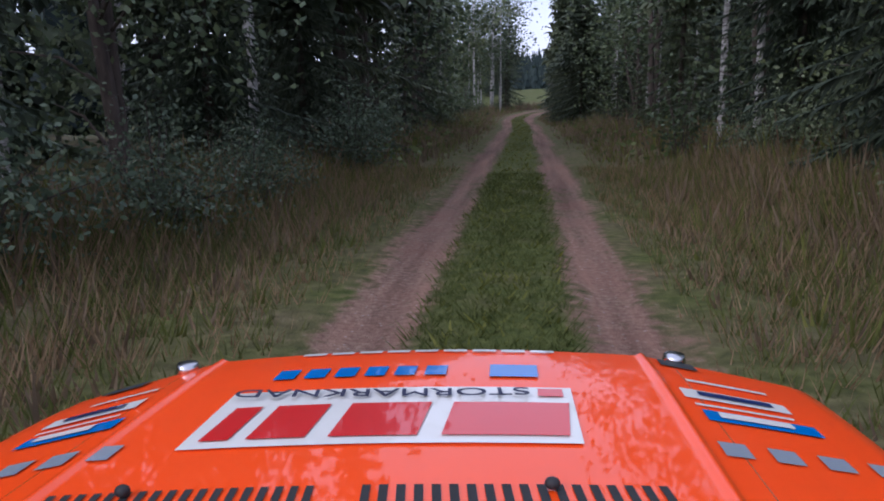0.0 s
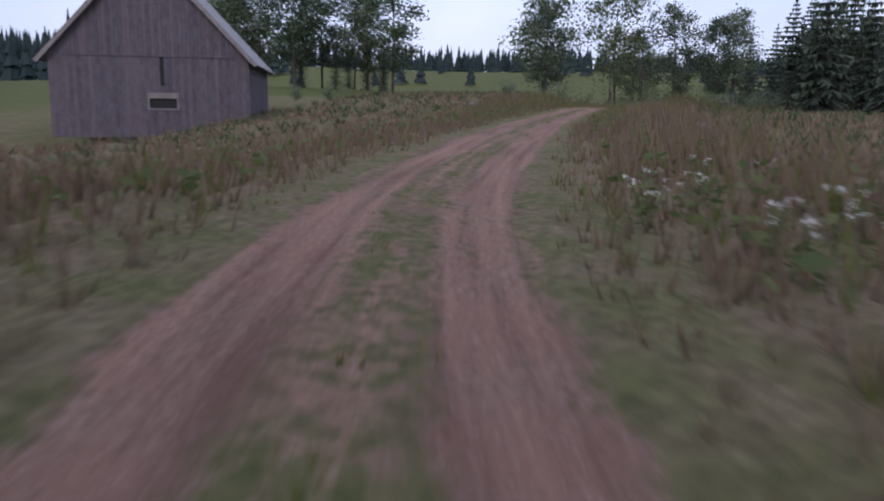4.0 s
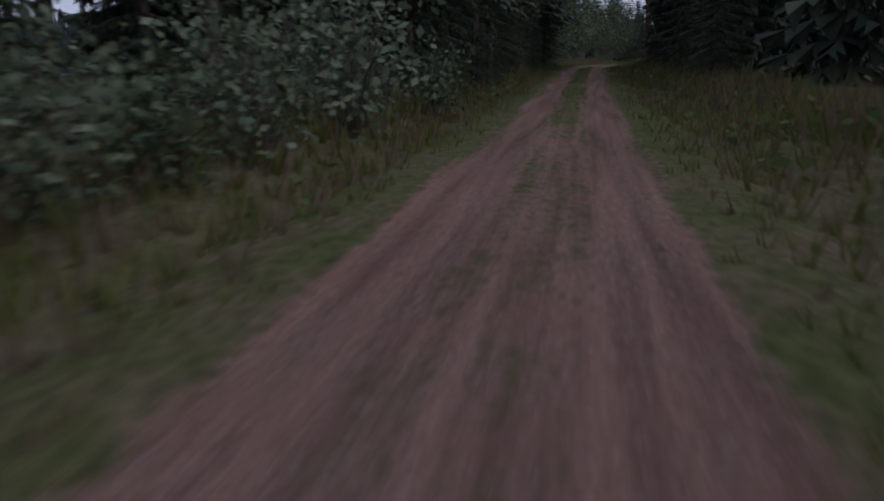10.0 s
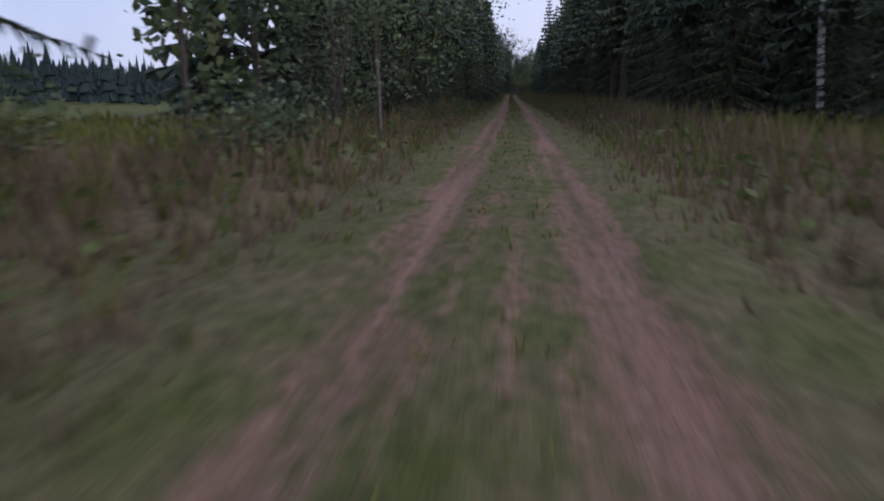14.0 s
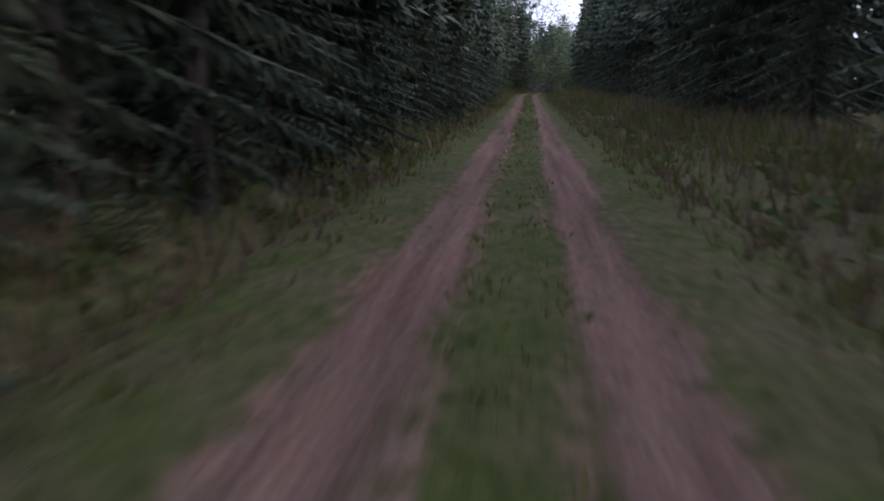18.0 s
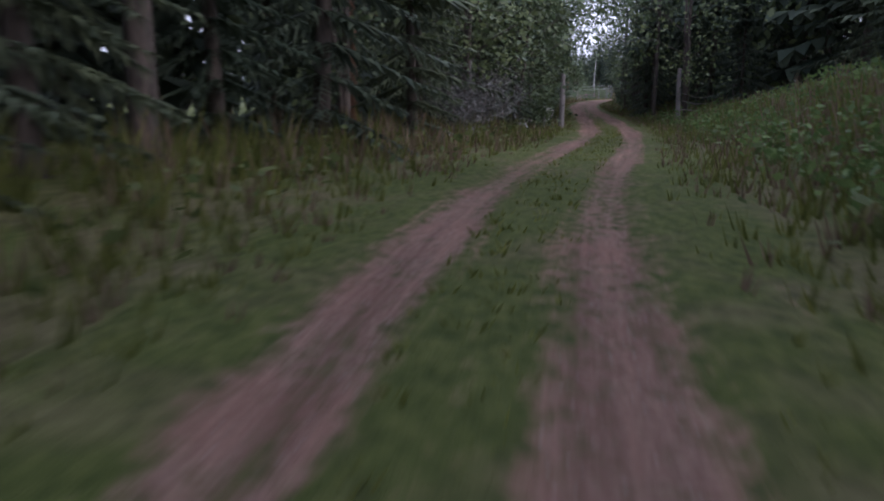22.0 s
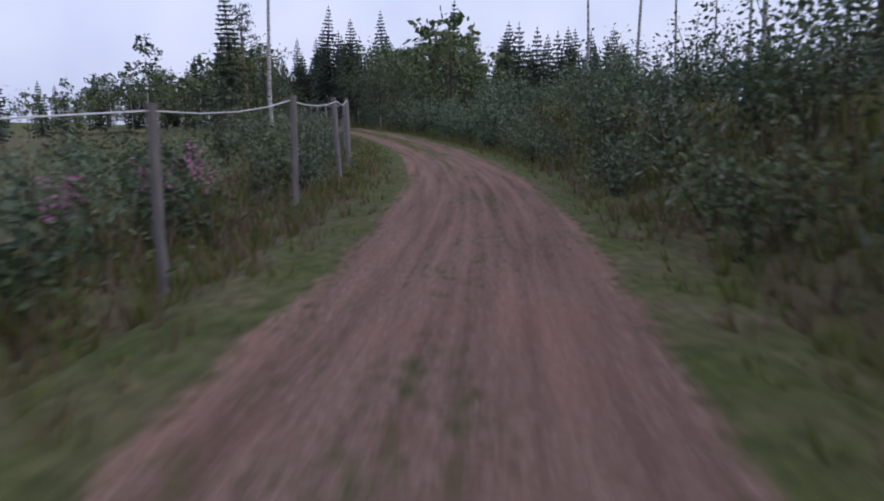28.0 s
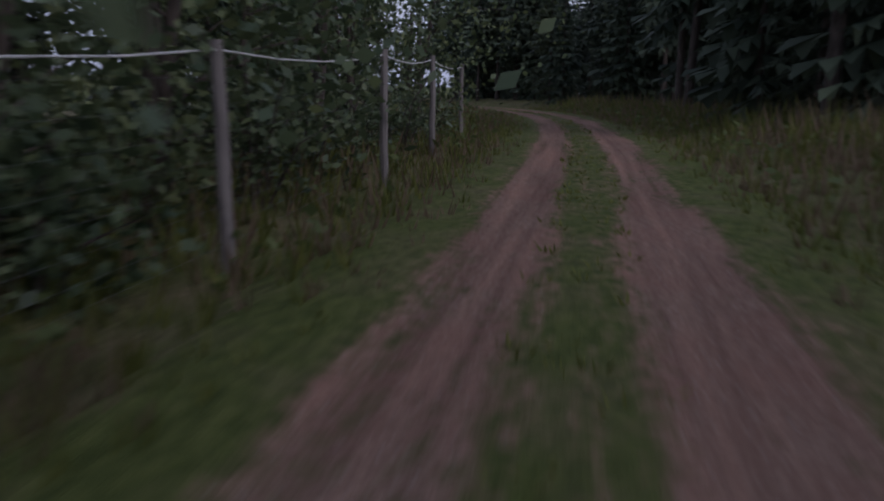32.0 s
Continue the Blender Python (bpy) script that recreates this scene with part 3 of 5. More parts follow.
def broad_meshes(seed, height, radius, leaves, size, crown_from, bark, spread=1.0, trunk_r=None, lean=0.0, stems=1):
    """A broad-leaved tree: trunk and limbs in one mesh, leaves gathered in clumps at the limbs' ends."""
    rng = np.random.default_rng(seed)
    v, f, clumps = [], [], []
    r0 = trunk_r or height * 0.013
    for st in range(stems):
        dx, dy = rng.normal(0, 0.25 if stems > 1 else 0.02, 2) * height * 0.25
        ht = height * (1 if st == 0 else rng.uniform(0.7, 0.95))
        bend = rng.normal(0, 0.012, (4, 2)) * height
        trunk = [(lean * height * q + dx * q + bend[min(i, 3)][0] * q, dy * q + bend[min(i, 3)][1] * q, ht * q - (0.3 if q == 0 else 0)) for i, q in enumerate((0, 0.25, 0.5, 0.75, 0.97))]
        tube(v, f, trunk, [r0 * 1.15, r0, r0 * 0.72, r0 * 0.4, 0.015], 7)
        nl = max(5, int(height * 0.9))
        for i in range(nl):
            q = crown_from + (0.96 - crown_from) * (i + rng.uniform(0, 0.8)) / nl
            base = Vector([np.interp(q, (0, .25, .5, .75, .97), [p[c] for p in trunk]) for c in range(3)])
            a = i * 2.4 + rng.uniform(-0.5, 0.5)
            kk = (q - crown_from) / (1 - crown_from)
            reach = radius * (0.35 + 0.75 * math.sin(math.pi * min(1, 0.15 + 0.85 * kk))) * rng.uniform(0.6, 1.1)
            tip = base + Vector((math.cos(a) * reach, math.sin(a) * reach, reach * rng.uniform(0.15, 0.75)))
            mid = base.lerp(tip, 0.5) + Vector((0, 0, reach * 0.12))
            tube(v, f, [base, mid, tip], [r0 * 0.38 * (1.1 - q), r0 * 0.22 * (1.1 - q), 0.008], 5)
            clumps += [(tip, reach * 0.42), (mid, reach * 0.36)] + [(base.lerp(tip, 0.8) + Vector(rng.normal(0, reach * 0.25, 3)), reach * 0.3)]
        clumps.append((Vector(trunk[-1]), radius * 0.3))
    w = np.array([c[1] for c in clumps])
    high = np.array([c[0][2] > 5.2 for c in clumps])
    share = w * np.where(high, 0.4, 1.0) if height > 6 else w
    pick = rng.choice(len(clumps), leaves, p=share / share.sum())
    cen = np.array([tuple(c[0]) for c in clumps])[pick] + rng.normal(0, 1, (leaves, 3)) * (w[pick] * 0.75 * spread)[:, None] * [1, 1, 0.75]
    cen[:, 2] = np.maximum(cen[:, 2], 0.1)
    return mesh_of("trunk", v, f, bark, True), quads_at(rng, cen, size * np.where(high[pick] & (height > 6), 1.25, 0.80)[:, None], 0.3, 0.25)


def bush_meshes(seed, height, radius, leaves, size):
    rng = np.random.default_rng(seed)
    v, f, cen = [], [], []
    tips = []
    for i in range(9):
        a, r = rng.uniform(0, 6.28), radius * rng.uniform(0.2, 0.95)
        tip = Vector((math.cos(a) * r, math.sin(a) * r, height * rng.uniform(0.5, 1.0) * (1.05 - 0.35 * r / radius)))
        tube(v, f, [(0.1 * math.cos(a), 0.1 * math.sin(a), -0.1), tip * 0.5 + Vector((0, 0, 0.1 * height)), tip], [0.025, 0.016, 0.006], 4)
        tips.append(tip)
    n = leaves // 9
    for tip in tips:
        q = rng.uniform(0.25, 1.05, (n, 1))
        cen.append(np.array(tip) * q + rng.normal(0, 0.20 * radius, (n, 3)) * [1, 1, 0.8])
    cen = np.concatenate(cen)
    cen[:, 2] = np.maximum(cen[:, 2], 0.05)
    return mesh_of("branching", v, f, M_BARK, True), quads_at(rng, cen, size, 0.2, 0.1)


def pine_meshes(seed, height, radius, clear):
    rng = np.random.default_rng(seed)
    v, f = [], []
    tube(v, f, [(0, 0, -0.3), (0.05, 0, height * 0.4), (-0.1, 0.1, height * 0.75), (0, 0, height * 0.98)], [height * 0.013, height * 0.011, height * 0.007, 0.02], 8)
    cen = []
    for i in range(16):
        q = clear + (0.98 - clear) * i / 15
        a, r = i * 2.4 + rng.uniform(-.4, .4), radius * (1.1 - 0.75 * (q - clear) / (1 - clear)) * rng.uniform(0.55, 1.05)
        tip = Vector((math.cos(a) * r, math.sin(a) * r, height * q + r * 0.2))
        tube(v, f, [(0, 0, height * q), tip], [0.05, 0.012], 4)
        cen.append(np.array(tip) * [0.85, 0.85, 1] + rng.normal(0, 1, (70, 3)) * [r * 0.26 + .1, r * 0.26 + .1, 0.22])
    return mesh_of("trunk", v, f, M_PINEBARK, True), quads_at(rng, np.concatenate(cen), 0.17, 0.0, -0.2, 0.35)


def foliage(name, pt, mat):
    return mesh_np(name, pt[0], pt[1], mat)


KINDS = {}


def kind_of(key, name, label, category, trunk, crown, trunk_name="trunk", crown_name="crown"):
    """Keeps the meshes of one sort of tree, to be planted many times."""
    KINDS.setdefault(key, []).append((name, label, category, trunk, crown, trunk_name, crown_name))


for i, (h, r, w) in enumerate(((9, 1.9, 24), (10.5, 2.2, 26), (12.5, 2.4, 28), (7, 1.6, 21))):
    t_, c_ = spruce_meshes(20 + i, h, r, w)
    kind_of("spruce", "spruce_tree", "dark green spruce with drooping branches down to the ground", "tree", t_, foliage("crown", c_, M_SPRUCE))
for i, (h, r, w) in enumerate(((8.5, 1.9, 34), (10, 2.1, 37))):
    t_, c_ = spruce_meshes(26 + i, h, r, w, 0.03, 1.2, True, 2)
    kind_of("edge", "spruce_tree", "dark dense spruce hanging over the verge", "tree", t_, foliage("crown", c_, M_SPRUCE))
for i, (h, r, w) in enumerate(((12.5, 2.0, 22), (15, 2.2, 24))):
    t_, c_ = spruce_meshes(30 + i, h, r, w, 0.3)
    kind_of("tall", "tall_spruce_tree", "tall spruce with a bare lower trunk and dark crown", "tree", t_, foliage("crown", c_, M_SPRUCE))
for i, (h, r, w) in enumerate(((3.2, 1.1, 13), (5.0, 1.5, 16))):
    t_, c_ = spruce_meshes(40 + i, h, r, w, 0.03)
    kind_of("young", "young_spruce_tree", "young yellowish green spruce beside the track", "tree", t_, foliage("crown", c_, M_SPRUCE_Y))
    kind_of("youngdark", "young_spruce_tree", "young dark green spruce beside the track", "tree", t_, foliage("crown", c_, M_SPRUCE))
for i, (h, r) in enumerate(((12, 2.3), (15, 2.8), (10, 1.9))):
    t_, c_ = broad_meshes(50 + i, h, r, 1500, 0.10, 0.3, M_BIRCHBARK, 1.0, h * 0.0075)
    kind_of("birch", "birch_tree", "birch with a white flecked trunk and loose green crown", "tree", t_, foliage("crown", c_, M_BIRCH))
for i, (h, r) in enumerate(((18, 3.9), (20, 4.2))):
    t_, c_ = broad_meshes(60 + i, h, r, 5200, 0.19, 0.16, M_BARK, 0.95, 0.17)
    kind_of("bigbirch", "meadow_tree", "large spreading dark tree standing in the meadow", "tree", t_, foliage("crown", c_, M_BIRCH))
for i, (h, r) in enumerate(((7, 2.4), (9, 2.8), (5, 2.0))):
    t_, c_ = broad_meshes(70 + i, h, r, 1650, 0.103, 0.12, M_BARK, 1.1, 0.09, 0, 2)
    kind_of("broad", "broadleaf_tree", "leafy green broadleaf tree branching low", "tree", t_, foliage("crown", c_, M_BROAD))
for i, (h, r) in enumerate(((2.4, 1.5), (1.7, 1.2), (3.2, 1.7))):
    t_, c_ = bush_meshes(80 + i, h, r, 600, 0.08)
    kind_of("bush", "bush", "dense green roadside bush", "bush", t_, foliage("foliage", c_, M_BROAD), "branching", "foliage")
    kind_of("sallow", "sallow_bush", "pale grey-green sallow bush at the roadside", "bush", t_, foliage("foliage", c_, M_SALLOW), "branching", "foliage")
for i in range(2):
    t_, c_ = broad_meshes(74 + i, 12.5, 3.0, 2400, 0.095, 0.33, M_BARK, 1.1, 0.10)
    kind_of("alder", "tall_broadleaf_tree", "tall dark broadleaf tree arching over the track", "tree", t_, foliage("crown", c_, M_BROAD))
t_, c_ = broad_meshes(77, 7.5, 2.4, 6500, 0.062, 0.1, M_BARK, 1.1, 0.09, 0, 2)
kind_of("finebroad", "broadleaf_tree", "leafy green broadleaf tree branching low", "tree", t_, foliage("crown", c_, M_BROAD))
t_, c_ = bush_meshes(87, 2.4, 1.5, 3000, 0.042)
kind_of("finebush", "sallow_bush", "pale grey-green sallow bush at the roadside", "bush", t_, foliage("foliage", c_, M_SALLOW), "branching", "foliage")
for i, (h, r) in enumerate(((16, 2.4), (18, 2.2))):
    t_, c_ = pine_meshes(90 + i, h, r, 0.62)
    kind_of("pine", "pine_tree", "tall pine with a bare reddish trunk", "tree", t_, foliage("crown", c_, M_PINE))
for i in range(2):
    t_, c_ = broad_meshes(95 + i, 13, 1.1, 260, 0.14, 0.55, M_BIRCHBARK, 0.8, 0.09)
    kind_of("thin", "thin_birch_tree", "thin sparse birch remaining on the felled slope", "tree", t_, foliage("crown", c_, M_BIRCH))

GROUPS = {"alder": "tall trees arching over the track", "finebroad": "broadleaf trees along the track", "finebush": "sallow bushes along the track", "edge": "dense spruces at the verge", "spruce": "spruces of the forest", "tall": "tall spruces of the forest", "birch": "birches along the track", "bush": "bushes along the track", "sallow": "sallow bushes along the track",
          "broad": "broadleaf trees along the track", "bigbirch": "large trees in the meadow", "pine": "pines at the track", "thin": "thin birches on the slope", "young": "young spruces", "youngdark": "young dark spruces"}
plant_rng = np.random.default_rng(11)


def plant(key, place, scale=1.0, variant=None):
    sorts = KINDS[key]
    name, label, category, trunk, crown, tn, cn = sorts[int(plant_rng.integers(len(sorts))) if variant is None else variant % len(sorts)]
    m = Matrix.Translation(place) @ Matrix.Rotation(plant_rng.uniform(0, 6.28), 4, "Z") @ Matrix.Rotation(radians(plant_rng.normal(0, 1.5)), 4, "X")
    m = m @ Matrix.Diagonal((scale * plant_rng.uniform(0.92, 1.1), scale * plant_rng.uniform(0.92, 1.1), scale * plant_rng.uniform(0.9, 1.12), 1))
    root = thing(name, label, category, m, GROUPS[key])
    part_of(tn, trunk, root)
    part_of(cn, crown, root)
    return root


LOW = {"spruce": [(spruce_meshes(120 + i, h, q, 19, 0.06, 1.0, False), M_BARK, M_SPRUCE) for i, (h, q) in enumerate(((10, 2.2), (12, 2.5)))],
       "tall": [(spruce_meshes(124, 14, 2.3, 20, 0.3, 0.9, False), M_BARK, M_SPRUCE)],
       "birch": [(broad_meshes(126 + i, h, 2.3, 420, 0.24, 0.35, M_BIRCHBARK, 1.0, 0.11), M_BIRCHBARK, M_BIRCH) for i, h in enumerate((12, 14))],
       "broad": [(broad_meshes(128 + i, h, 2.6, 480, 0.28, 0.12, M_BARK, 1.1, 0.09), M_BARK, M_BROAD) for i, h in enumerate((7, 9))]}
WOODS = {}


def plant_back(key, place, scale):
    """A tree of the back rows, joined with its like."""
    (trunk, (P, T)), bark, leaf = LOW[key][int(plant_rng.integers(len(LOW[key])))]
    a = plant_rng.uniform(0, 6.28)
    rot = np.array([[math.cos(a), -math.sin(a), 0], [math.sin(a), math.cos(a), 0], [0, 0, 1]]) * scale
    co = np.empty(len(trunk.vertices) * 3, np.float32)
    trunk.vertices.foreach_get("co", co)
    quads = np.array([p.vertices[:] for p in trunk.polygons])
    tri = np.concatenate([quads[:, [0, 1, 2]], quads[:, [0, 2, 3]]])
    for mat, pts, tr in ((bark, co.reshape(-1, 3), tri), (leaf, np.asarray(P), np.asarray(T))):
        WOODS.setdefault(mat.name, (mat, [], []))[1].append(pts @ rot.T + np.array(place))
        WOODS[mat.name][2].append(tr)


def finish_woods():
    names = {"dark_bark": ("back_row_trunks", "bare dark trunks deep in the forest"), "birch_bark": ("back_row_birch_trunks", "pale birch trunks deep in the forest"),
             "spruce_needles": ("back_row_spruces", "dense dark spruce forest behind the first trees"), "birch_leaves": ("back_row_birches", "birch crowns behind the first trees"),
             "broad_leaves": ("back_row_broadleaf_trees", "leafy crowns behind the first trees")}
    for key, (mat, pts, tris) in WOODS.items():
        offs = np.cumsum([0] + [len(q) for q in pts[:-1]])
        nm, label = names[key]
        tagged(new(nm, mesh_np(nm, np.concatenate(pts), np.concatenate([t + o for t, o in zip(tris, offs)]), mat)), label, "forest", kind="stuff")


def belt(s0, s1, side, edge, depth, gap, mix, lo=0.8, hi=1.2, rowgap=3.0):
    """Rows of trees beside the road, the first row at the edge."""
    keys, shares = zip(*mix)
    p = np.array(shares) / sum(shares)
    row, u = 0, edge
    while u < edge + depth:
        s = s0 + plant_rng.uniform(0, gap)
        while s < s1:
            k = keys[int(plant_rng.choice(len(keys), p=p))]
            if row > 1 and k == "spruce" and plant_rng.random() < 0.3:
                s += gap
                continue
            place, size = spot(s, side * (u + plant_rng.uniform(-0.5, 0.9)), -0.05), plant_rng.uniform(lo, hi)
            if (row > 0 or u > 12.5) and k in LOW:
                plant_back(k, place, size)
            else:
                plant(k, place, size)
            s += gap * plant_rng.uniform(0.7, 1.35) * (1 + 0.7 * row)
        row += 1
        u += rowgap * (1 + 0.15 * row)


L, R = -1, 1
DARK = [("spruce", 8), ("tall", 2), ("birch", 0.3)]
MIXED = [("spruce", 5), ("birch", 3), ("broad", 2)]
# left of the road
belt(3, 19, L, 4.9, 0.8, 2.8, [("edge", 3), ("finebroad", 2)], 0.85, 1.1)
belt(19, 44, L, 4.9, 0.8, 2.9, MIXED)
belt(3, 38, L, 8.2, 12, 3.1, MIXED)
belt(4.5, 16, L, 3.3, 0.6, 2.2, [("finebush", 1)], 0.5, 0.85)
belt(16, 42, L, 3.6, 0.8, 4.0, [("bush", 2), ("sallow", 1)], 0.5, 0.85)
belt(36, 64, L, 4.4, 5, 2.2, [("bush", 3), ("sallow", 2)], 0.7, 1.05)
belt(63, 80, L, 6.5, 7, 3.4, [("birch", 3), ("broad", 1)], 0.75, 1.0)
belt(64, 79, L, 4.6, 0.8, 2.0, [("bush", 1)], 0.4, 0.7)
belt(40, 62, L, 10, 12, 4.2, [("sallow", 3), ("bush", 3), ("birch", 1)], 0.8, 1.2)
belt(80, 86, L, 12, 8, 3.0, [("birch", 3), ("spruce", 2)], 0.8, 1.1)
belt(176, 207, L, 3.5, 3.6, 1.9, [("sallow", 5), ("bush", 1)], 0.7, 1.1, 2.0)
belt(193, 207, L, 8.0, 9, 2.6, DARK)
belt(205, 252, L, 3.9, 10, 2.6, DARK)
belt(208, 250, L, 3.0, 0.4, 3.2, [("bush", 2), ("youngdark", 2)], 0.28, 0.45)
belt(252, 263, L, 6.3, 9, 1.9, [("spruce", 3), ("broad", 1)], 0.9, 1.2)
belt(262, 286, L, 7.0, 8, 2.0, [("broad", 4), ("spruce", 2)], 1.1, 1.45)
belt(262, 286, L, 5.9, 0.6, 2.2, [("bush", 1)], 0.7, 1.0)
belt(286.5, 292, L, 4.4, 1, 2.2, [("broad", 1), ("bush", 2)], 0.55, 0.8)
belt(293, 303, L, 4.6, 4, 2.2, [("youngdark", 1), ("broad", 2), ("bush", 1)], 0.7, 1.0)
belt(350, 366, L, 3.6, 0.5, 2.1, [("spruce", 1)], 0.85, 1.05)
belt(303, 330, L, 4.5, 8.0, 2.6, [("spruce", 7), ("broad", 2)])
belt(330, 452, L, 3.7, 9.0, 2.6, [("spruce", 7), ("broad", 2)])
belt(306, 452, L, 3.1, 0.4, 3.4, [("bush", 2), ("youngdark", 2)], 0.28, 0.45)
belt(452, 482, L, 5.0, 10, 1.9, [("spruce", 6), ("tall", 1)], 0.9, 1.2)
belt(482, 500, L, 4.6, 8, 2.2, [("spruce", 6), ("broad", 2)])
belt(497, 548, L, 4.8, 11, 2.3, [("spruce", 3), ("broad", 4), ("birch", 1)])
belt(499, 545, L, 3.5, 0.6, 1.8, [("bush", 3), ("sallow", 2)], 0.55, 0.85)
belt(586, 634, L, 3.6, 0.5, 1.7, [("bush", 2), ("sallow", 3)], 0.45, 0.7)
belt(575, 632, L, 4.6, 3.4, 1.8, [("bush", 4), ("sallow", 2)], 0.5, 0.85, 2.0)
belt(633, 672, L, 4.2, 3.4, 1.7, [("bush", 4), ("sallow", 1)], 0.7, 1.0, 2.0)
belt(566, 600, L, 9, 4, 3.6, [("bush", 3), ("sallow", 2)], 0.5, 0.8, 2.0)
belt(600, 680, L, 26, 10, 7, [("broad", 3), ("spruce", 2)], 0.4, 0.6)
belt(645, 690, L, 9.5, 8, 4.6, [("spruce", 3), ("broad", 2), ("birch", 1)], 0.5, 0.75)
# right of the road
belt(3, 19, R, 5.2, 0.8, 2.8, [("edge", 3), ("finebroad", 2)], 0.85, 1.1)
belt(19, 52, R, 5.2, 0.8, 3.1, MIXED)
belt(3, 52, R, 8.5, 8, 3.1, MIXED)
belt(3, 16, R, 4.0, 0.6, 3.6, [("finebush", 1)], 0.5, 0.8)
belt(16, 44, R, 4.0, 0.8, 4.6, [("bush", 2), ("youngdark", 1)], 0.5, 0.85)
belt(44, 54, R, 3.6, 0.5, 2.0, [("edge", 1)], 0.85, 1.1)
belt(54, 62.5, R, 3.0, 0.4, 1.9, [("edge", 1)], 0.75, 0.95)
belt(44, 64, R, 6.6, 5, 2.3, [("spruce", 1)], 0.8, 1.1, 2.4)
belt(188, 213, R, 12, 5, 2.7, DARK)
belt(213, 244, R, 5.2, 9, 2.6, DARK)
belt(166, 190, R, 12, 7, 2.7, [("spruce", 6), ("birch", 1)])
belt(150, 166, R, 22, 6, 3.0, [("spruce", 6), ("birch", 1)])
belt(246, 300, R, 26, 6, 2.4, [("spruce", 1)], 0.65, 0.85)
belt(292, 302, R, 8.5, 10, 2.6, [("spruce", 1)])
belt(302, 470, R, 6.3, 9, 2.7, DARK)
belt(466, 512, R, 10, 8, 2.3, [("spruce", 4), ("broad", 1)], 0.9, 1.2)
belt(506, 528, R, 5.9, 8, 2.3, [("spruce", 4), ("broad", 1)], 0.9, 1.2)
belt(524, 566, R, 4.1, 4, 2.0, [("bush", 2), ("sallow", 2), ("broad", 1)], 0.7, 1.05)
belt(528, 562, R, 6.0, 4, 2.3, [("broad", 1)], 0.9, 1.2)
belt(520, 560, R, 10, 8, 3.0, [("broad", 2), ("birch", 1), ("spruce", 1)], 0.6, 0.9)
belt(496, 520, L, 3.9, 0.8, 2.6, [("broad", 2), ("spruce", 1)], 0.9, 1.15)
belt(540, 564, L, 5.2, 8, 2.0, [("broad", 1), ("spruce", 3)], 1.05, 1.4)
belt(538, 562, L, 3.8, 1.2, 1.9, [("bush", 2), ("sallow", 1)], 0.8, 1.15)
belt(524, 560, L, 9.5, 5, 2.4, [("spruce", 3), ("broad", 1)], 0.8, 1.1)
belt(458, 475, R, 5.4, 4, 2.2, [("spruce", 1)], 0.9, 1.15)
belt(514, 526, L, 4.7, 0.4, 3.0, [("broad", 1)], 0.8, 1.0)
belt(516, 527, R, 3.5, 0.8, 2.6, [("broad", 1), ("spruce", 1)], 0.8, 1.1)
belt(650, 676, L, 5.0, 3.5, 2.2, [("broad", 1)], 0.75, 1.1)
belt(566, 573, R, 3.9, 1, 1.9, [("bush", 1)], 0.7, 1.0)
belt(576, 604, R, 2.9, 0.4, 1.6, [("bush", 3), ("sallow", 3)], 0.45, 0.7)
belt(604, 620, R, 3.1, 0.5, 1.7, [("bush", 3), ("sallow", 3)], 0.5, 0.8)
belt(620, 654, R, 3.4, 0.6, 1.7, [("bush", 3), ("sallow", 2)], 0.65, 0.95)
belt(573, 616, R, 4.4, 5.5, 2.1, [("bush", 4), ("sallow", 2)], 0.5, 0.85, 2.0)
belt(570, 616, R, 13, 10, 4.5, [("thin", 3), ("bush", 3)], 0.7, 1.1)
belt(573, 586, R, 6.5, 1, 3, [("broad", 1)], 0.75, 0.95)
belt(629, 654, R, 4.2, 4, 2.2, [("broad", 3), ("bush", 2)], 0.7, 1.0)
belt(584, 630, R, 7.5, 6, 2.4, [("sallow", 3), ("bush", 2)], 0.7, 1.05, 2.4)
belt(636, 664, R, 9, 8, 3.0, [("broad", 2), ("spruce", 3)], 0.6, 0.85)
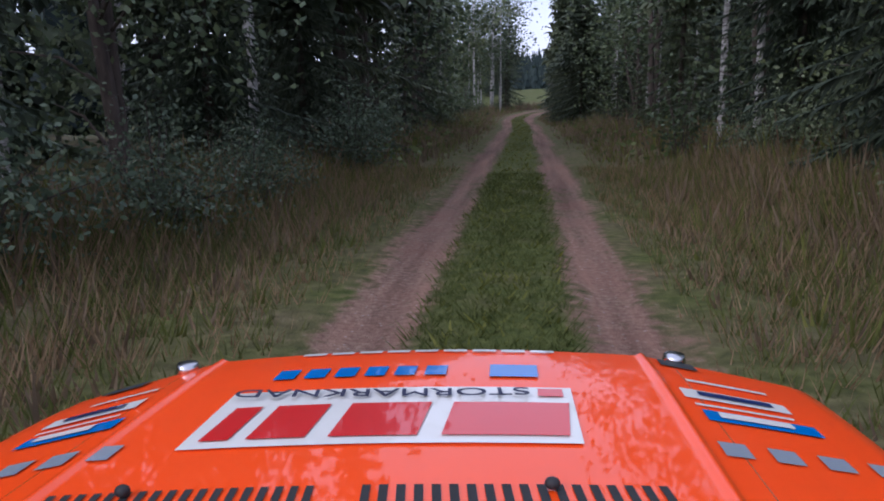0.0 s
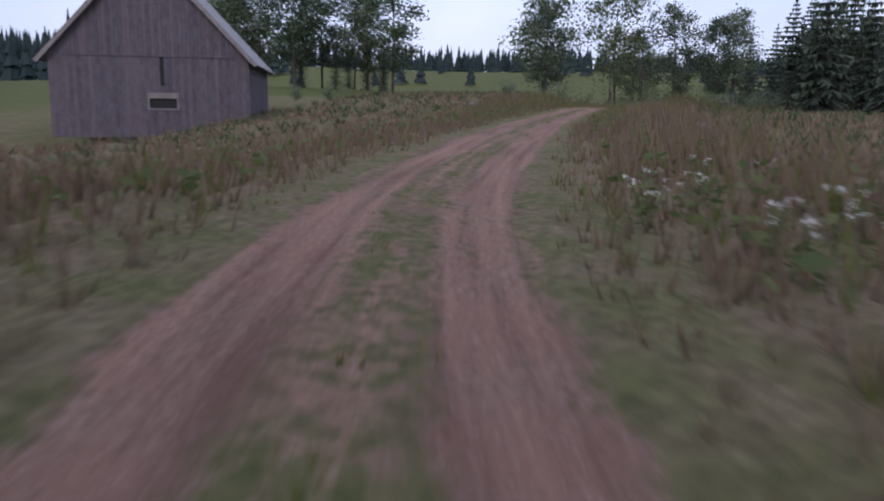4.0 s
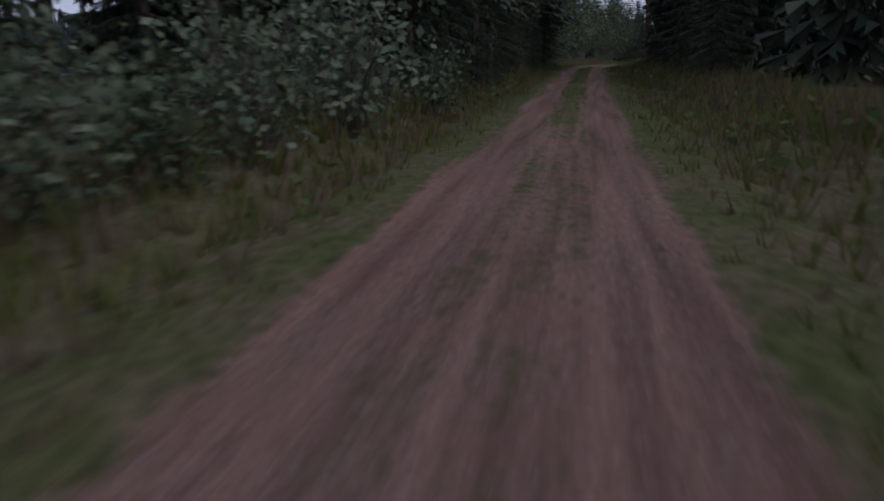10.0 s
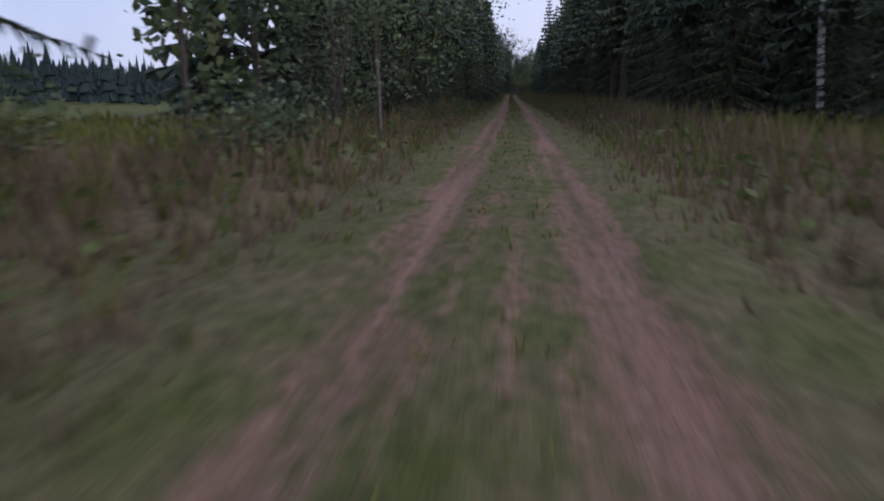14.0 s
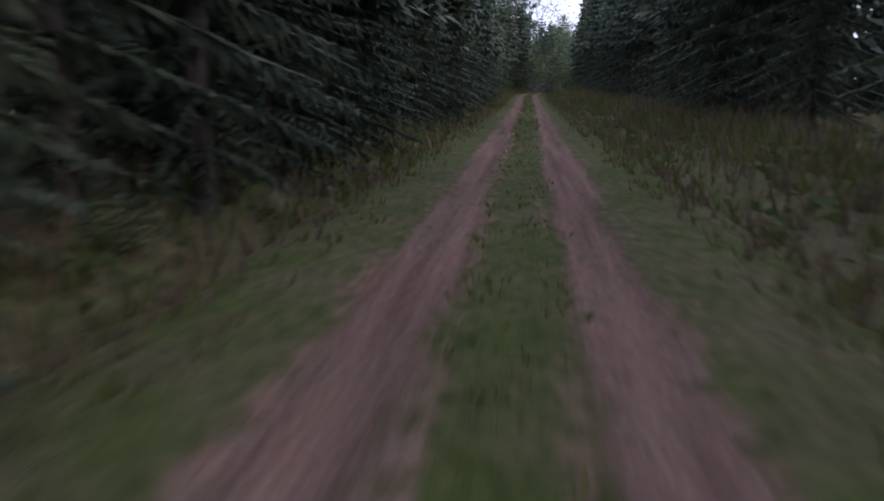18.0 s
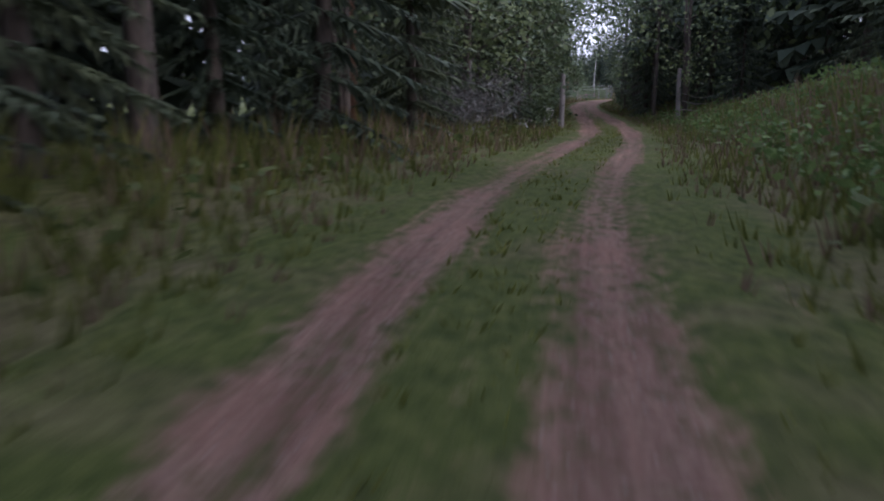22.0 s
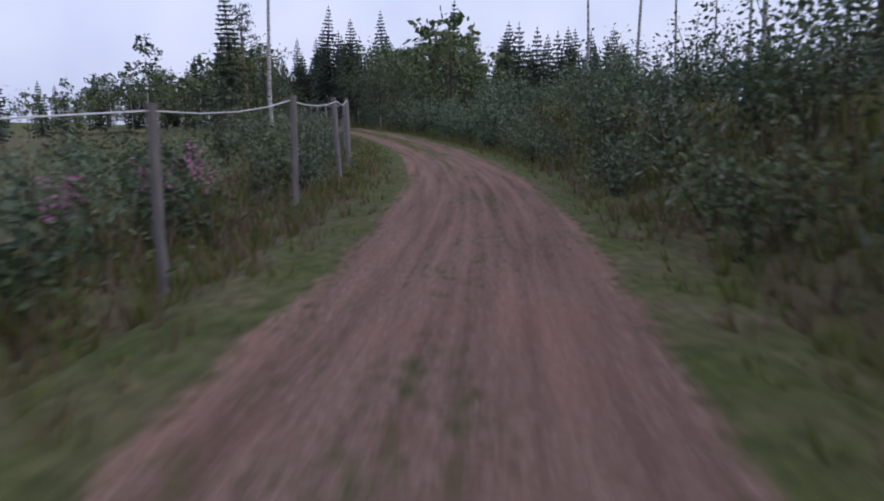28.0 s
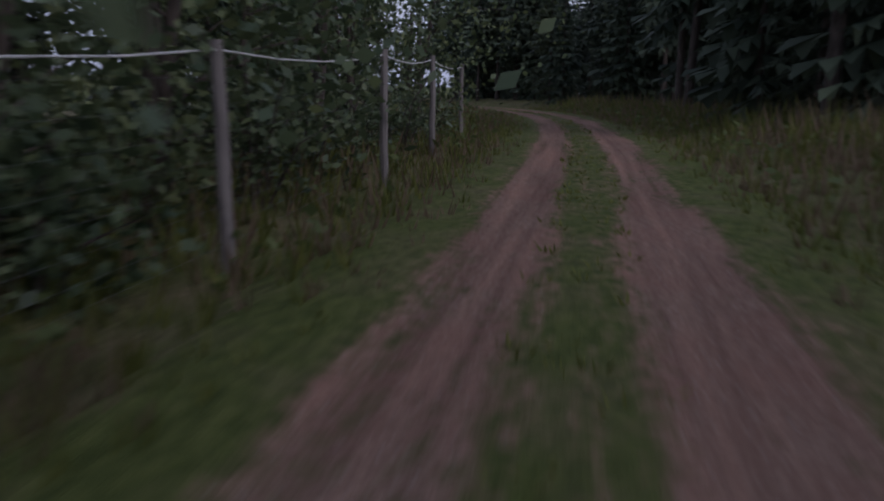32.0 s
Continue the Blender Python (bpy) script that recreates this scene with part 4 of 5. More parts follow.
# single trees that stand out
for key, s_, u_, sc, var in (("spruce", 72.8, -3.8, 0.8, 0), ("spruce", 76.0, -4.6, 0.8, 2), ("birch", 70.0, -3.5, 0.9, 0), ("birch", 71.5, -4.7, 0.95, 1), ("birch", 66.5, -4.9, 1.0, 0), ("birch", 73.5, -5.4, 0.9, 1), ("birch", 68.5, -6.0, 0.9, 2), ("birch", 48.6, -4.8, 0.95, 0), ("birch", 55.6, -7.2, 1.0, 1), ("tall", 51, -6.2, 0.9, 0),
                             ("alder", 514.0, 3.2, 1.0, 0), ("alder", 518.5, -3.3, 1.0, 1), ("alder", 525.5, -3.2, 1.0, 0), ("alder", 527, 3.3, 1.05, 1), ("alder", 530.5, -3.1, 1.05, 1), ("alder", 533, 3.2, 1.0, 0), ("alder", 536.5, -3.2, 1.0, 0), ("alder", 539.5, 3.3, 1.1, 1), ("broad", 504.6, -3.5, 1.2, 1), ("broad", 506.4, 3.8, 1.2, 1), ("broad", 508.8, -3.6, 1.15, 0), ("birch", 453.4, -3.7, 1.05, 1), ("pine", 487.6, -6.6, 0.9, 0), ("pine", 496.6, -9.5, 1.0, 1), ("pine", 497.6, -9.0, 0.95, 0), ("pine", 246.0, 4.2, 0.9, 1),
                             ("birch", 17.5, 5.2, 1.0, 2), ("birch", 15.0, -5.2, 1.0, 0), ("pine", 574, -15, 0.8, 0), ("pine", 592, -20, 0.8, 1), ("pine", 646, -7.5, 0.75, 0), ("tall", 640, -8.5, 0.8, 1), ("tall", 646, -9.5, 0.7, 0),
                             ("thin", 602, -5.6, 0.9, 0), ("birch", 300, 9, 1, 0)):
    plant(key, spot(s_, u_, -0.05), sc, var)
# the wood at the last bend
for i in range(230):
    s_, u_ = plant_rng.uniform(668, 738), plant_rng.uniform(4.8, 46)
    k_, q_ = ("tall" if i % 3 else "spruce"), plant_rng.uniform(0.75, 1.0)
    if i < 26:
        plant(k_, spot(s_ - 0.35 * max(0, s_ - 700), 4.8 + (u_ - 4.8) * 0.15), q_)
    else:
        plant_back(k_ if i % 2 else "spruce", spot(s_, u_), q_)
for i in range(44):
    s_, u_ = plant_rng.uniform(690, 738), -plant_rng.uniform(5.0, 22)
    plant_back(("broad", "spruce", "birch")[i % 3], spot(s_, u_), plant_rng.uniform(0.5, 0.75))


def on_land(x, y, h=0.0):
    return Vector((x, y, land(x, y)[0] + h))


# trees of the open meadow
for x, y, k, sc in ((55, 168, 0, 1.0), (63, 164, 1, 0.8), (66.5, 165, 0, 0.62), (70, 161, 1, 0.72), (74, 158, 0, 0.6), (77.5, 159, 1, 0.62), (60, 177, 1, 0.7)):
    plant("bigbirch", on_land(x, y), sc, k)
for x, y in ((60, 161), (64, 160), (69, 159)):
    plant("broad", on_land(x, y), plant_rng.uniform(0.85, 1.15))
for x, y in ((50, 160), (52, 159), (55, 159), (58, 159), (61, 158), (64, 158), (67, 158), (71, 157), (47, 162)):
    plant("bush", on_land(x, y), plant_rng.uniform(0.8, 1.3))
for x, y in ((66, 162), (70, 160), (74, 158), (78, 157), (81, 158), (73, 163), (77, 161), (85, 157), (69, 165)):
    plant("broad", on_land(x, y), plant_rng.uniform(0.4, 0.55))
for i in range(16):
    plant("bigbirch" if i % 3 else "spruce", on_land(plant_rng.uniform(22, 52), plant_rng.uniform(192, 222)), plant_rng.uniform(0.8, 1.1))
for i in range(24):
    plant_back("spruce" if i % 4 else "birch", on_land(plant_rng.uniform(96, 130), plant_rng.uniform(157, 167)), plant_rng.uniform(0.85, 1.15))
for i in range(30):
    a = i / 30
    plant_back(("broad", "birch", "spruce")[i % 3], on_land(-46 + 36 * a + plant_rng.normal(0, 3), 122 + 62 * a + plant_rng.normal(0, 4)), plant_rng.uniform(0.7, 1.1))
# dense spruces close to the left rut, and bushes on the bank near the end
belt(222, 250, L, 4.3, 0.4, 2.8, [("edge", 1)], 0.75, 0.95)
belt(340, 388, L, 4.3, 0.4, 3.4, [("edge", 1)], 0.75, 0.95)
belt(388, 450, L, 4.1, 0.4, 2.6, [("edge", 1)], 0.8, 1.05)
belt(600, 626, R, 3.2, 0.5, 1.8, [("bush", 3), ("sallow", 2)], 0.75, 1.0)
for x, y, sc in ((44, 150, 0.5), (34, 139, 0.45), (17, 143, 0.5), (19, 140, 0.45)):
    plant("sallow", on_land(x, y), sc * 1.4)
# trees that close the gaps of the first rows
for key, s_, u_, sc, var in (("spruce", 236.0, 5.2, 1.0, 0), ("spruce", 238.6, 5.7, 1.0, 1), ("spruce", 241.2, 5.4, 0.95, 2), ("spruce", 243.6, 6.4, 0.95, 0), ("spruce", 233.6, 5.4, 1.0, 2),
                             ("spruce", 237.0, 8.6, 1.0, 1), ("spruce", 240.4, 9.0, 1.0, 0), ("spruce", 243.4, 9.6, 1.0, 2), ("spruce", 246.5, 10.5, 0.9, 1),
                             ("spruce", 379.6, -4.0, 0.95, 1), ("spruce", 382.2, -3.9, 0.95, 2), ("spruce", 384.8, -4.2, 1.0, 0), ("spruce", 377.0, -4.1, 1.0, 3),
                             ("spruce", 452.0, -4.6, 1.0, 1), ("spruce", 456.6, -4.4, 1.0, 2), ("spruce", 459.2, -4.4, 0.95, 0), ("spruce", 462.0, -4.7, 1.0, 1), ("spruce", 465.0, -5.0, 1.0, 2)):
    plant(key, spot(s_, u_, -0.05), sc, var)
for i in range(15):
    plant("sallow" if i % 3 else "bush", spot(521 + 1.9 * i, -3.3 - 0.5 * (i % 2), -0.05), 0.55 + 0.06 * (i % 4), i)
    plant("bush" if i % 3 else "sallow", spot(523 + 1.9 * i, 3.5 + 0.5 * (i % 2), -0.05), 0.6 + 0.06 * (i % 4), i + 1)
finish_woods()


def far_woods():
    """The woods on the ridge and round the land: many small ragged cones in one piece."""
    rng = np.random.default_rng(5)
    P, T, off, trees = [], [], 0, []
    for i in range(6400):
        if i < 5000:
            x, y = rng.uniform(-420, 900), rng.uniform(300, 560)
            # open fields between the woods on the slope
            if (y < 350 + 40 * math.sin(x * 0.013) or (70 < x < 330 and y < 470 - 0.12 * x)) and rng.random() < 0.93:
                continue
        else:
            x, y = rng.uniform(-120, 760), rng.choice([rng.uniform(-75, -25) + 0.0, rng.uniform(225, 300)])
            if 20 < x < 190 and y > 0:
                continue
        z, dist = land(x, y)
        if dist < 32:
            continue
        trees.append((x, y, z, rng.uniform(7, 13), rng.uniform(1.6, 2.8)))
    for i in range(2200):
        s, side = rng.uniform(-10, 446), (-1 if i % 2 else 1)
        if 56 < s < 304 or (side < 0 and s > 40):
            continue
        p = spot(s, side * rng.uniform(18, 62))
        z, dist = land(p.x, p.y)
        if dist > 16.5:
            trees.append((p.x, p.y, z - 0.4, rng.uniform(7, 12), rng.uniform(1.6, 2.6)))
    for x, y, z, h, r in trees:
        for k in range(4):
            a0, zz, rr = rng.uniform(0, 2), z + h * (0.06 + 0.23 * k), r * (1 - 0.22 * k)
            for j in range(5):
                a, b = a0 + j * 1.2566, a0 + (j + 1) * 1.2566
                q = rng.uniform(0.8, 1.2)
                P += [(x + math.cos(a) * rr * q, y + math.sin(a) * rr * q, zz + rng.uniform(-.4, .4)), (x + math.cos(b) * rr, y + math.sin(b) * rr, zz + rng.uniform(-.4, .4)), (x, y, zz + h * 0.38)]
                T.append((off, off + 1, off + 2))
                off += 3
    # the far trees' bluish haze comes from their needle colour, not from air
    tagged(new("distant_woods", mesh_np("distant_woods", P, T, M_HAZEWOOD)), "dark conifer woods away from the track and on the ridge, bluish haze painted into their colour", "woods", kind="stuff")


far_woods()

# ---------------------------------------------------------------- grass, herbs and flowers
grass_rng = np.random.default_rng(21)


def tufts(name, label, mat, places, heights, blades=4, lean=0.35, wide=0.022):
    """Tufts of narrow blades in one piece."""
    n = len(places)
    c = np.repeat(places, blades, 0)
    h = np.repeat(heights, blades) * grass_rng.uniform(0.6, 1.2, n * blades)
    a = grass_rng.uniform(0, 6.28, n * blades)
    foot = c + np.stack([np.cos(a), np.sin(a), np.zeros_like(a)], 1) * grass_rng.uniform(0, 0.09, (n * blades, 1))
    b = grass_rng.uniform(0, 6.28, n * blades)
    side = np.stack([np.cos(b), np.sin(b), np.zeros_like(b)], 1) * (wide * (0.6 + h))[:, None]
    tip = foot + np.stack([np.cos(a) * h * lean, np.sin(a) * h * lean, h], 1) + grass_rng.normal(0, 0.05, (n * blades, 3)) * h[:, None]
    P = np.stack([foot - side, foot + side, tip], 1).reshape(-1, 3)
    return tagged(new(name, mesh_np(name, P, np.arange(len(P)).reshape(-1, 3), mat)), label, "grass", kind="stuff")


def spots(s, u):
    """Places on the land for arrays of s and u."""
    x, y, z, a = road(s)
    v = u + np.interp(s, SS, LANES)
    return np.stack([x + v * np.cos(a), y + v * np.sin(a), z + cross(s, u) - 0.02], 1)


def sow(n, s0, s1, u0, u1):
    s = grass_rng.uniform(s0, s1, n)
    u = grass_rng.uniform(u0, u1, n) * grass_rng.choice([-1, 1], n)
    return s, u


def build_grass():
    S, U = sow(70000, -10, 700, 1.25, 5.5)
    half = np.maximum(col(TRACK, 3, S), 1.1)
    keep = np.abs(U) > half + 0.15 + grass_rng.exponential(0.25, len(S))
    S, U = S[keep], U[keep]
    wet = grass_rng.random(len(S)) < col(TRACK, 4, S) + 0.1 * np.sin(S * 0.25)
    hgt = np.clip(0.09 + 0.17 * (np.abs(U) - 1.2), 0.08, 0.62) * grass_rng.uniform(0.6, 1.3, len(S))
    tufts("dry_grass", "tall dry reddish straw grass along the verges", M_STRAW, spots(S[wet], U[wet]), hgt[wet] * 1.1)
    tufts("verge_grass", "green grass along the verges", M_GRASS, spots(S[~wet], U[~wet]), hgt[~wet])
    S, U = sow(13000, -5, 700, 0.0, 0.5)
    keep = (grass_rng.random(len(S)) > col(TRACK, 2, S) * 2.2) & (np.abs(U) < 0.40)
    tufts("crown_grass", "short green grass between the wheel tracks", M_GRASS, spots(S[keep], U[keep]), np.full(keep.sum(), 0.075), 4, 0.9, 0.026)
    S, U = sow(9000, 2.0, 15.0, 1.15, 4.6)
    hgt = np.clip(0.10 + 0.14 * (np.abs(U) - 1.1), 0.1, 0.5)
    dry = grass_rng.random(len(S)) < 0.5
    tufts("fine_dry_grass", "dense fine dry grass at the start of the track", M_STRAW, spots(S[dry], U[dry]), hgt[dry], 4, 0.5, 0.008)
    tufts("fine_verge_grass", "dense fine green grass at the start of the track", M_GRASS, spots(S[~dry], U[~dry]), hgt[~dry], 4, 0.5, 0.009)
    S, U = sow(2600, 2.0, 14.0, 0.0, 0.46)
    tufts("fine_crown_grass", "dense short grass between the wheel tracks", M_GRASS, spots(S, U), np.full(len(S), 0.07), 5, 0.9, 0.009)
    S, U = sow(16000, 62, 172, 5.0, 17.0)
    dry = grass_rng.random(len(S)) < 0.8
    tufts("meadow_grass", "tall dry meadow grass", M_STRAW, spots(S[dry], U[dry]), grass_rng.uniform(0.12, 0.34, dry.sum()), 4, 0.4, 0.045)
    tufts("meadow_herbs", "green weeds in the meadow", M_HERB, spots(S[~dry], U[~dry]), grass_rng.uniform(0.15, 0.45, (~dry).sum()), 4, 0.7, 0.07)
    S, U = sow(7000, 244, 300, 5.0, 17.0)
    tufts("field_grass", "grass of the open field", M_GRASS, spots(S, U), grass_rng.uniform(0.2, 0.5, len(S)), 4, 0.4, 0.05)
    # broad-leaved weeds in the ditches
    S, U = sow(6500, -15, 700, 2.3, 4.6)
    S, U = S[S > 15], U[S > 15]
    cen = np.repeat(spots(S, U), 3, 0) + grass_rng.normal(0, 0.13, (len(S) * 3, 3)) + [0, 0, 0.25]
    p, t = quads_at(grass_rng, cen, 0.085, 0.6, 0.1)
    tagged(new("ditch_weeds", mesh_np("ditch_weeds", p, t, M_HERB)), "leafy weeds and ferns in the ditches", "weeds", kind="stuff")


build_grass()
S_, U_ = grass_rng.uniform(466, 514, 3000), grass_rng.uniform(2.9, 9.0, 3000)
p_, t_ = quads_at(grass_rng, np.repeat(spots(S_, U_), 5, 0) + grass_rng.normal(0, 0.16, (15000, 3)) + [0, 0, 0.24], 0.075, 0.6, 0.1)
tagged(new("rank_weeds", mesh_np("rank_weeds", p_, t_, M_FERN)), "bright green rank weeds on the bank", "weeds", kind="stuff")


def flower_plant(name, label, place, height, mat, heads, size, spike=False):
    root = thing(name, label, "flower", Matrix.Translation(place), "flowering plants at the track")
    v, f = [], []
    for i in range(heads):
        a, q = grass_rng.uniform(0, 6.28), grass_rng.uniform(0.05, 0.3)
        tip = Vector((math.cos(a) * q, math.sin(a) * q, height * grass_rng.uniform(0.75, 1.0)))
        tube(v, f, [(0, 0, -0.03), tip * 0.55, tip], [0.008, 0.006, 0.003], 4)
        if spike:
            k = grass_rng.uniform(0.55, 1.0, (22, 1))
            pts = np.array(tip) * k + grass_rng.normal(0, 0.035, (22, 3))
        else:
            pts = np.array(tip) + grass_rng.normal(0, 1, (16, 3)) * [size, size, 0.015]
        p, t = quads_at(grass_rng, pts, 0.028 if spike else size * 0.42, 0.9, 0.0, 0.9)
        tagged(part_of("bloom", mesh_np("bloom", p, t, mat), root), kind="stuff")
    part_of("stem", mesh_of("stem", v, f, M_HERB), root)
    lc = grass_rng.normal(0, 0.14, (26, 3)) * [1, 1, 0] + np.stack([np.zeros(26), np.zeros(26), grass_rng.uniform(0.05, height * 0.6, 26)], 1)
    p, t = quads_at(grass_rng, lc, 0.055, 0.5, 0.1, 0.35)
    part_of("foliage", mesh_np("foliage", p, t, M_HERB), root)


for s_, u_ in ((88.3, 2.3), (88.9, 2.9), (87.3, 3.1), (86.6, 3.4), (89.5, 2.5), (87.8, 3.9), (90.4, 3.3), (86.2, 2.8), (91.0, 4.2), (88.2, 4.6)):
    flower_plant("white_meadow_flower", "white daisy-like flowers in the meadow grass", spot(s_, u_), 0.5, M_WHITEFLOWER, 5, 0.02)
for s_, u_ in ((100, -6.2), (101.5, -7.0), (98.6, -5.8), (103, -6.6), (99.4, -7.6)):
    flower_plant("white_meadow_flower", "white daisy-like flowers in the meadow grass", spot(s_, u_), 0.5, M_WHITEFLOWER, 5, 0.02)
for s_, u_ in ((578, -4.6), (579.2, -5.3), (580.1, -4.9), (581.4, -5.4), (582.3, -4.7), (583.4, -5.2), (584.2, -4.6), (585.5, -5.0), (577, -5.4), (586.3, -5.5), (625.5, -6.2), (626.4, -6.9), (627.3, -6.4), (628.2, -7.2), (629.0, -6.6), (629.8, -7.4), (630.6, -6.9), (627.8, -7.9), (626.0, -7.6)):
    flower_plant("fireweed", "pink flowering fireweed behind the fence", spot(s_, u_), 1.35, M_PINKFLOWER, 4, 0.03, True)
for s_, u_ in ((505.4, -2.6), (506.4, -2.8), (507.5, -2.7), (508.6, -2.9), (516, -3.2), (520.5, -3.0), (531.5, -2.7), (533, -3.0), (534.5, -2.8), (536, -3.1), (530.5, -3.2)):
    flower_plant("elder_bush", "roadside plant with flat white flower clusters", spot(s_, u_), 0.9, M_WHITEFLOWER, 6, 0.05)

# ---------------------------------------------------------------- the barn
GABLE, EAVE, RISE, DEPTH = 10.1, 4.35, 5.4, 12.0
barn_at = Matrix.Translation((0.3, 126.2, 0.2)) @ Matrix.Rotation(radians(-15.5), 4, "Z")
barn = thing("barn", "weathered grey-red wooden barn with a steep gable, in the meadow", "barn", barn_at)


def roof_height(x):
    return EAVE + RISE * (1 - abs(x - GABLE / 2) / (GABLE / 2))


def board_mesh(w, h0, h1, hl, hr):
    """An upright board; its top runs with the roof."""
    v = [(0, 0, h0), (w, 0, h0), (w, 0, hr), (0, 0, hl), (0, -0.028, h0), (w, -0.028, h0), (w, -0.028, hr), (0, -0.028, hl)]
    return mesh_of("board", v, [(4, 5, 6, 7), (0, 3, 2, 1), (0, 4, 7, 3), (1, 2, 6, 5), (3, 7, 6, 2), (0, 1, 5, 4)], M_BOARD)


# near-black colour that stands in for the shade inside the barn
M_INNER_SHADE = plain("painted_inner_shade", (0.02, 0.018, 0.018), 0.95)
M_ROOF = plain("old_roof_sheet", (0.24, 0.235, 0.235), 0.7, 0.0, 5, 0.25, 0.3, (8, 1, 1))
# sheets close behind the boards and the window, interior shade painted on
front_shade_sheet = part("gable_wall", box_bm(GABLE - 0.1, 0.06, EAVE, (GABLE / 2, 0.06, EAVE / 2)), M_INNER_SHADE, barn, "near-black sheet behind the boards, painted as the shade inside")
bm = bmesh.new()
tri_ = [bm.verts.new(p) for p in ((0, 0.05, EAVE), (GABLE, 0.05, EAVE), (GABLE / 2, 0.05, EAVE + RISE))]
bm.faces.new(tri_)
part("gable_peak", bm, M_INNER_SHADE, barn)
board_rng = np.random.default_rng(8)
x_, w_ = 0.0, 0.2
win0, win1, sill, head = 4.95, 6.45, 1.55, 2.3
lower = board_mesh(w_ - 0.004, 0.0, 0, EAVE + 0.05, EAVE + 0.05)
under = board_mesh(w_ - 0.012, 0.0, 0, sill, sill)
above = board_mesh(w_ - 0.012, head, 0, EAVE + 0.05, EAVE + 0.05)
while x_ < GABLE - 0.05:
    mid = x_ + w_ / 2
    jit = board_rng.uniform(-0.006, 0.006)
    inside = win0 < mid < win1
    slit = 5.6 < mid < 5.8
    if not slit:
        b_ = part_of("board", above if inside else lower, barn)
        b_.location = (x_, jit, board_rng.uniform(-0.03, 0.03))
    else:
        b_ = part_of("board", board_mesh(w_ - 0.012, head, 0, 2.75, 2.75), barn)
        b_.location = (x_, jit, 0)
    if inside:
        b_ = part_of("board", under, barn)
        b_.location = (x_, jit, 0)
    hl, hr = roof_height(x_) - 0.05, roof_height(min(GABLE, x_ + w_)) - 0.05
    b_ = part_of("upper_board", board_mesh(w_ - 0.012, EAVE - 0.12, 0, hl, hr), barn)
    b_.location = (x_, -0.035 + jit, 0)
    x_ += w_
frame_ = part("window", box_bm(win1 - win0 + 0.1, 0.05, 0.1, ((win0 + win1) / 2, -0.06, head + 0.03), 0.01), M_OLDWOOD, barn, "pale window frame over a dark opening")
part("window_sill", box_bm(win1 - win0 + 0.1, 0.07, 0.08, ((win0 + win1) / 2, -0.06, sill - 0.03), 0.01), M_OLDWOOD, frame_)
part("window_jamb", box_bm(0.1, 0.05, head - sill, (win0, -0.06, (head + sill) / 2), 0.01), M_OLDWOOD, frame_)
part("window_jamb", box_bm(0.1, 0.05, head - sill, (win1, -0.06, (head + sill) / 2), 0.01), M_OLDWOOD, frame_)
part("hatch_board", box_bm(win1 - win0 - 0.1, 0.03, 0.2, ((win0 + win1) / 2, -0.05, head - 0.12), 0.005), M_OLDWOOD, frame_)
for sx, nm in ((0.0, "side_wall"), (GABLE, "side_wall")):
    part(nm, box_bm(0.08, DEPTH, EAVE, (sx, DEPTH / 2 + 0.1, EAVE / 2)), M_BOARD, barn)
part("back_wall", box_bm(GABLE, 0.08, EAVE, (GABLE / 2, DEPTH, EAVE / 2)), M_BOARD, barn)
slope_len, ang = math.hypot(GABLE / 2 + 0.5, RISE * (GABLE / 2 + 0.5) / (GABLE / 2)), math.atan2(RISE, GABLE / 2)
for sgn in (-1, 1):
    bm = box_bm(slope_len, DEPTH + 0.8, 0.09)
    bmesh.ops.transform(bm, matrix=Matrix.Translation((GABLE / 2 + sgn * (GABLE / 4 + 0.25), DEPTH / 2 + 0.05, EAVE + RISE / 2 - 0.16)) @ Matrix.Rotation(sgn * ang, 4, "Y"), verts=bm.verts)
    rf = part("roof", bm, M_ROOF, barn, "grey roof sheets")
    bm = box_bm(slope_len, 0.05, 0.22)
    bmesh.ops.transform(bm, matrix=Matrix.Translation((GABLE / 2 + sgn * (GABLE / 4 + 0.25), -0.38, EAVE + RISE / 2 - 0.22)) @ Matrix.Rotation(sgn * ang, 4, "Y"), verts=bm.verts)
    part("barge_board", bm, M_OLDWOOD, rf, "pale grey barge board")

# ---------------------------------------------------------------- posts, fences, tapes
post_rng = np.random.default_rng(4)


def post_mesh(h, r, lean=0.0, sides=8):
    v, f = [], []
    k = [(lean * h * q + post_rng.normal(0, 0.006), post_rng.normal(0, 0.006), h * q - (0.25 if q == 0 else 0)) for q in (0, 0.3, 0.65, 1.0)]
    tube(v, f, k, [r * 1.05, r, r * 0.95, r * 0.9], sides)
    top = len(v) - sides
    f.append(tuple(range(top, top + sides)))
    return mesh_of("post", v, f, M_OLDWOOD, False)


def lone_post(name, label, s, u, h, r, lean=0.0):
    ob = new(name, post_mesh(h, r, lean))
    ob.location = spot(s, u)
    return tagged(ob, label, "post", "old posts at the track")


lone_post("utility_pole", "thick grey weathered pole at the edge of the meadow", 72.3, 1.15, 7.0, 0.105, 0.0)
for s_, u_, h_ in ((72.5, 2.5, 1.25), (72.6, 5.0, 1.1), (75.2, 7.4, 1.1), (78, 11, 1.1)):
    lone_post("fence_post", "thin grey weathered fence post in the grass", s_, u_, h_, 0.05, post_rng.normal(0, 0.03))
lone_post("gate_post", "dark old gate post beside the track", 502.3, -1.95, 2.3, 0.12, -0.06)
lone_post("gate_post", "tall grey leaning gate post beside the track", 505.6, 3.4, 2.5, 0.11, 0.06)
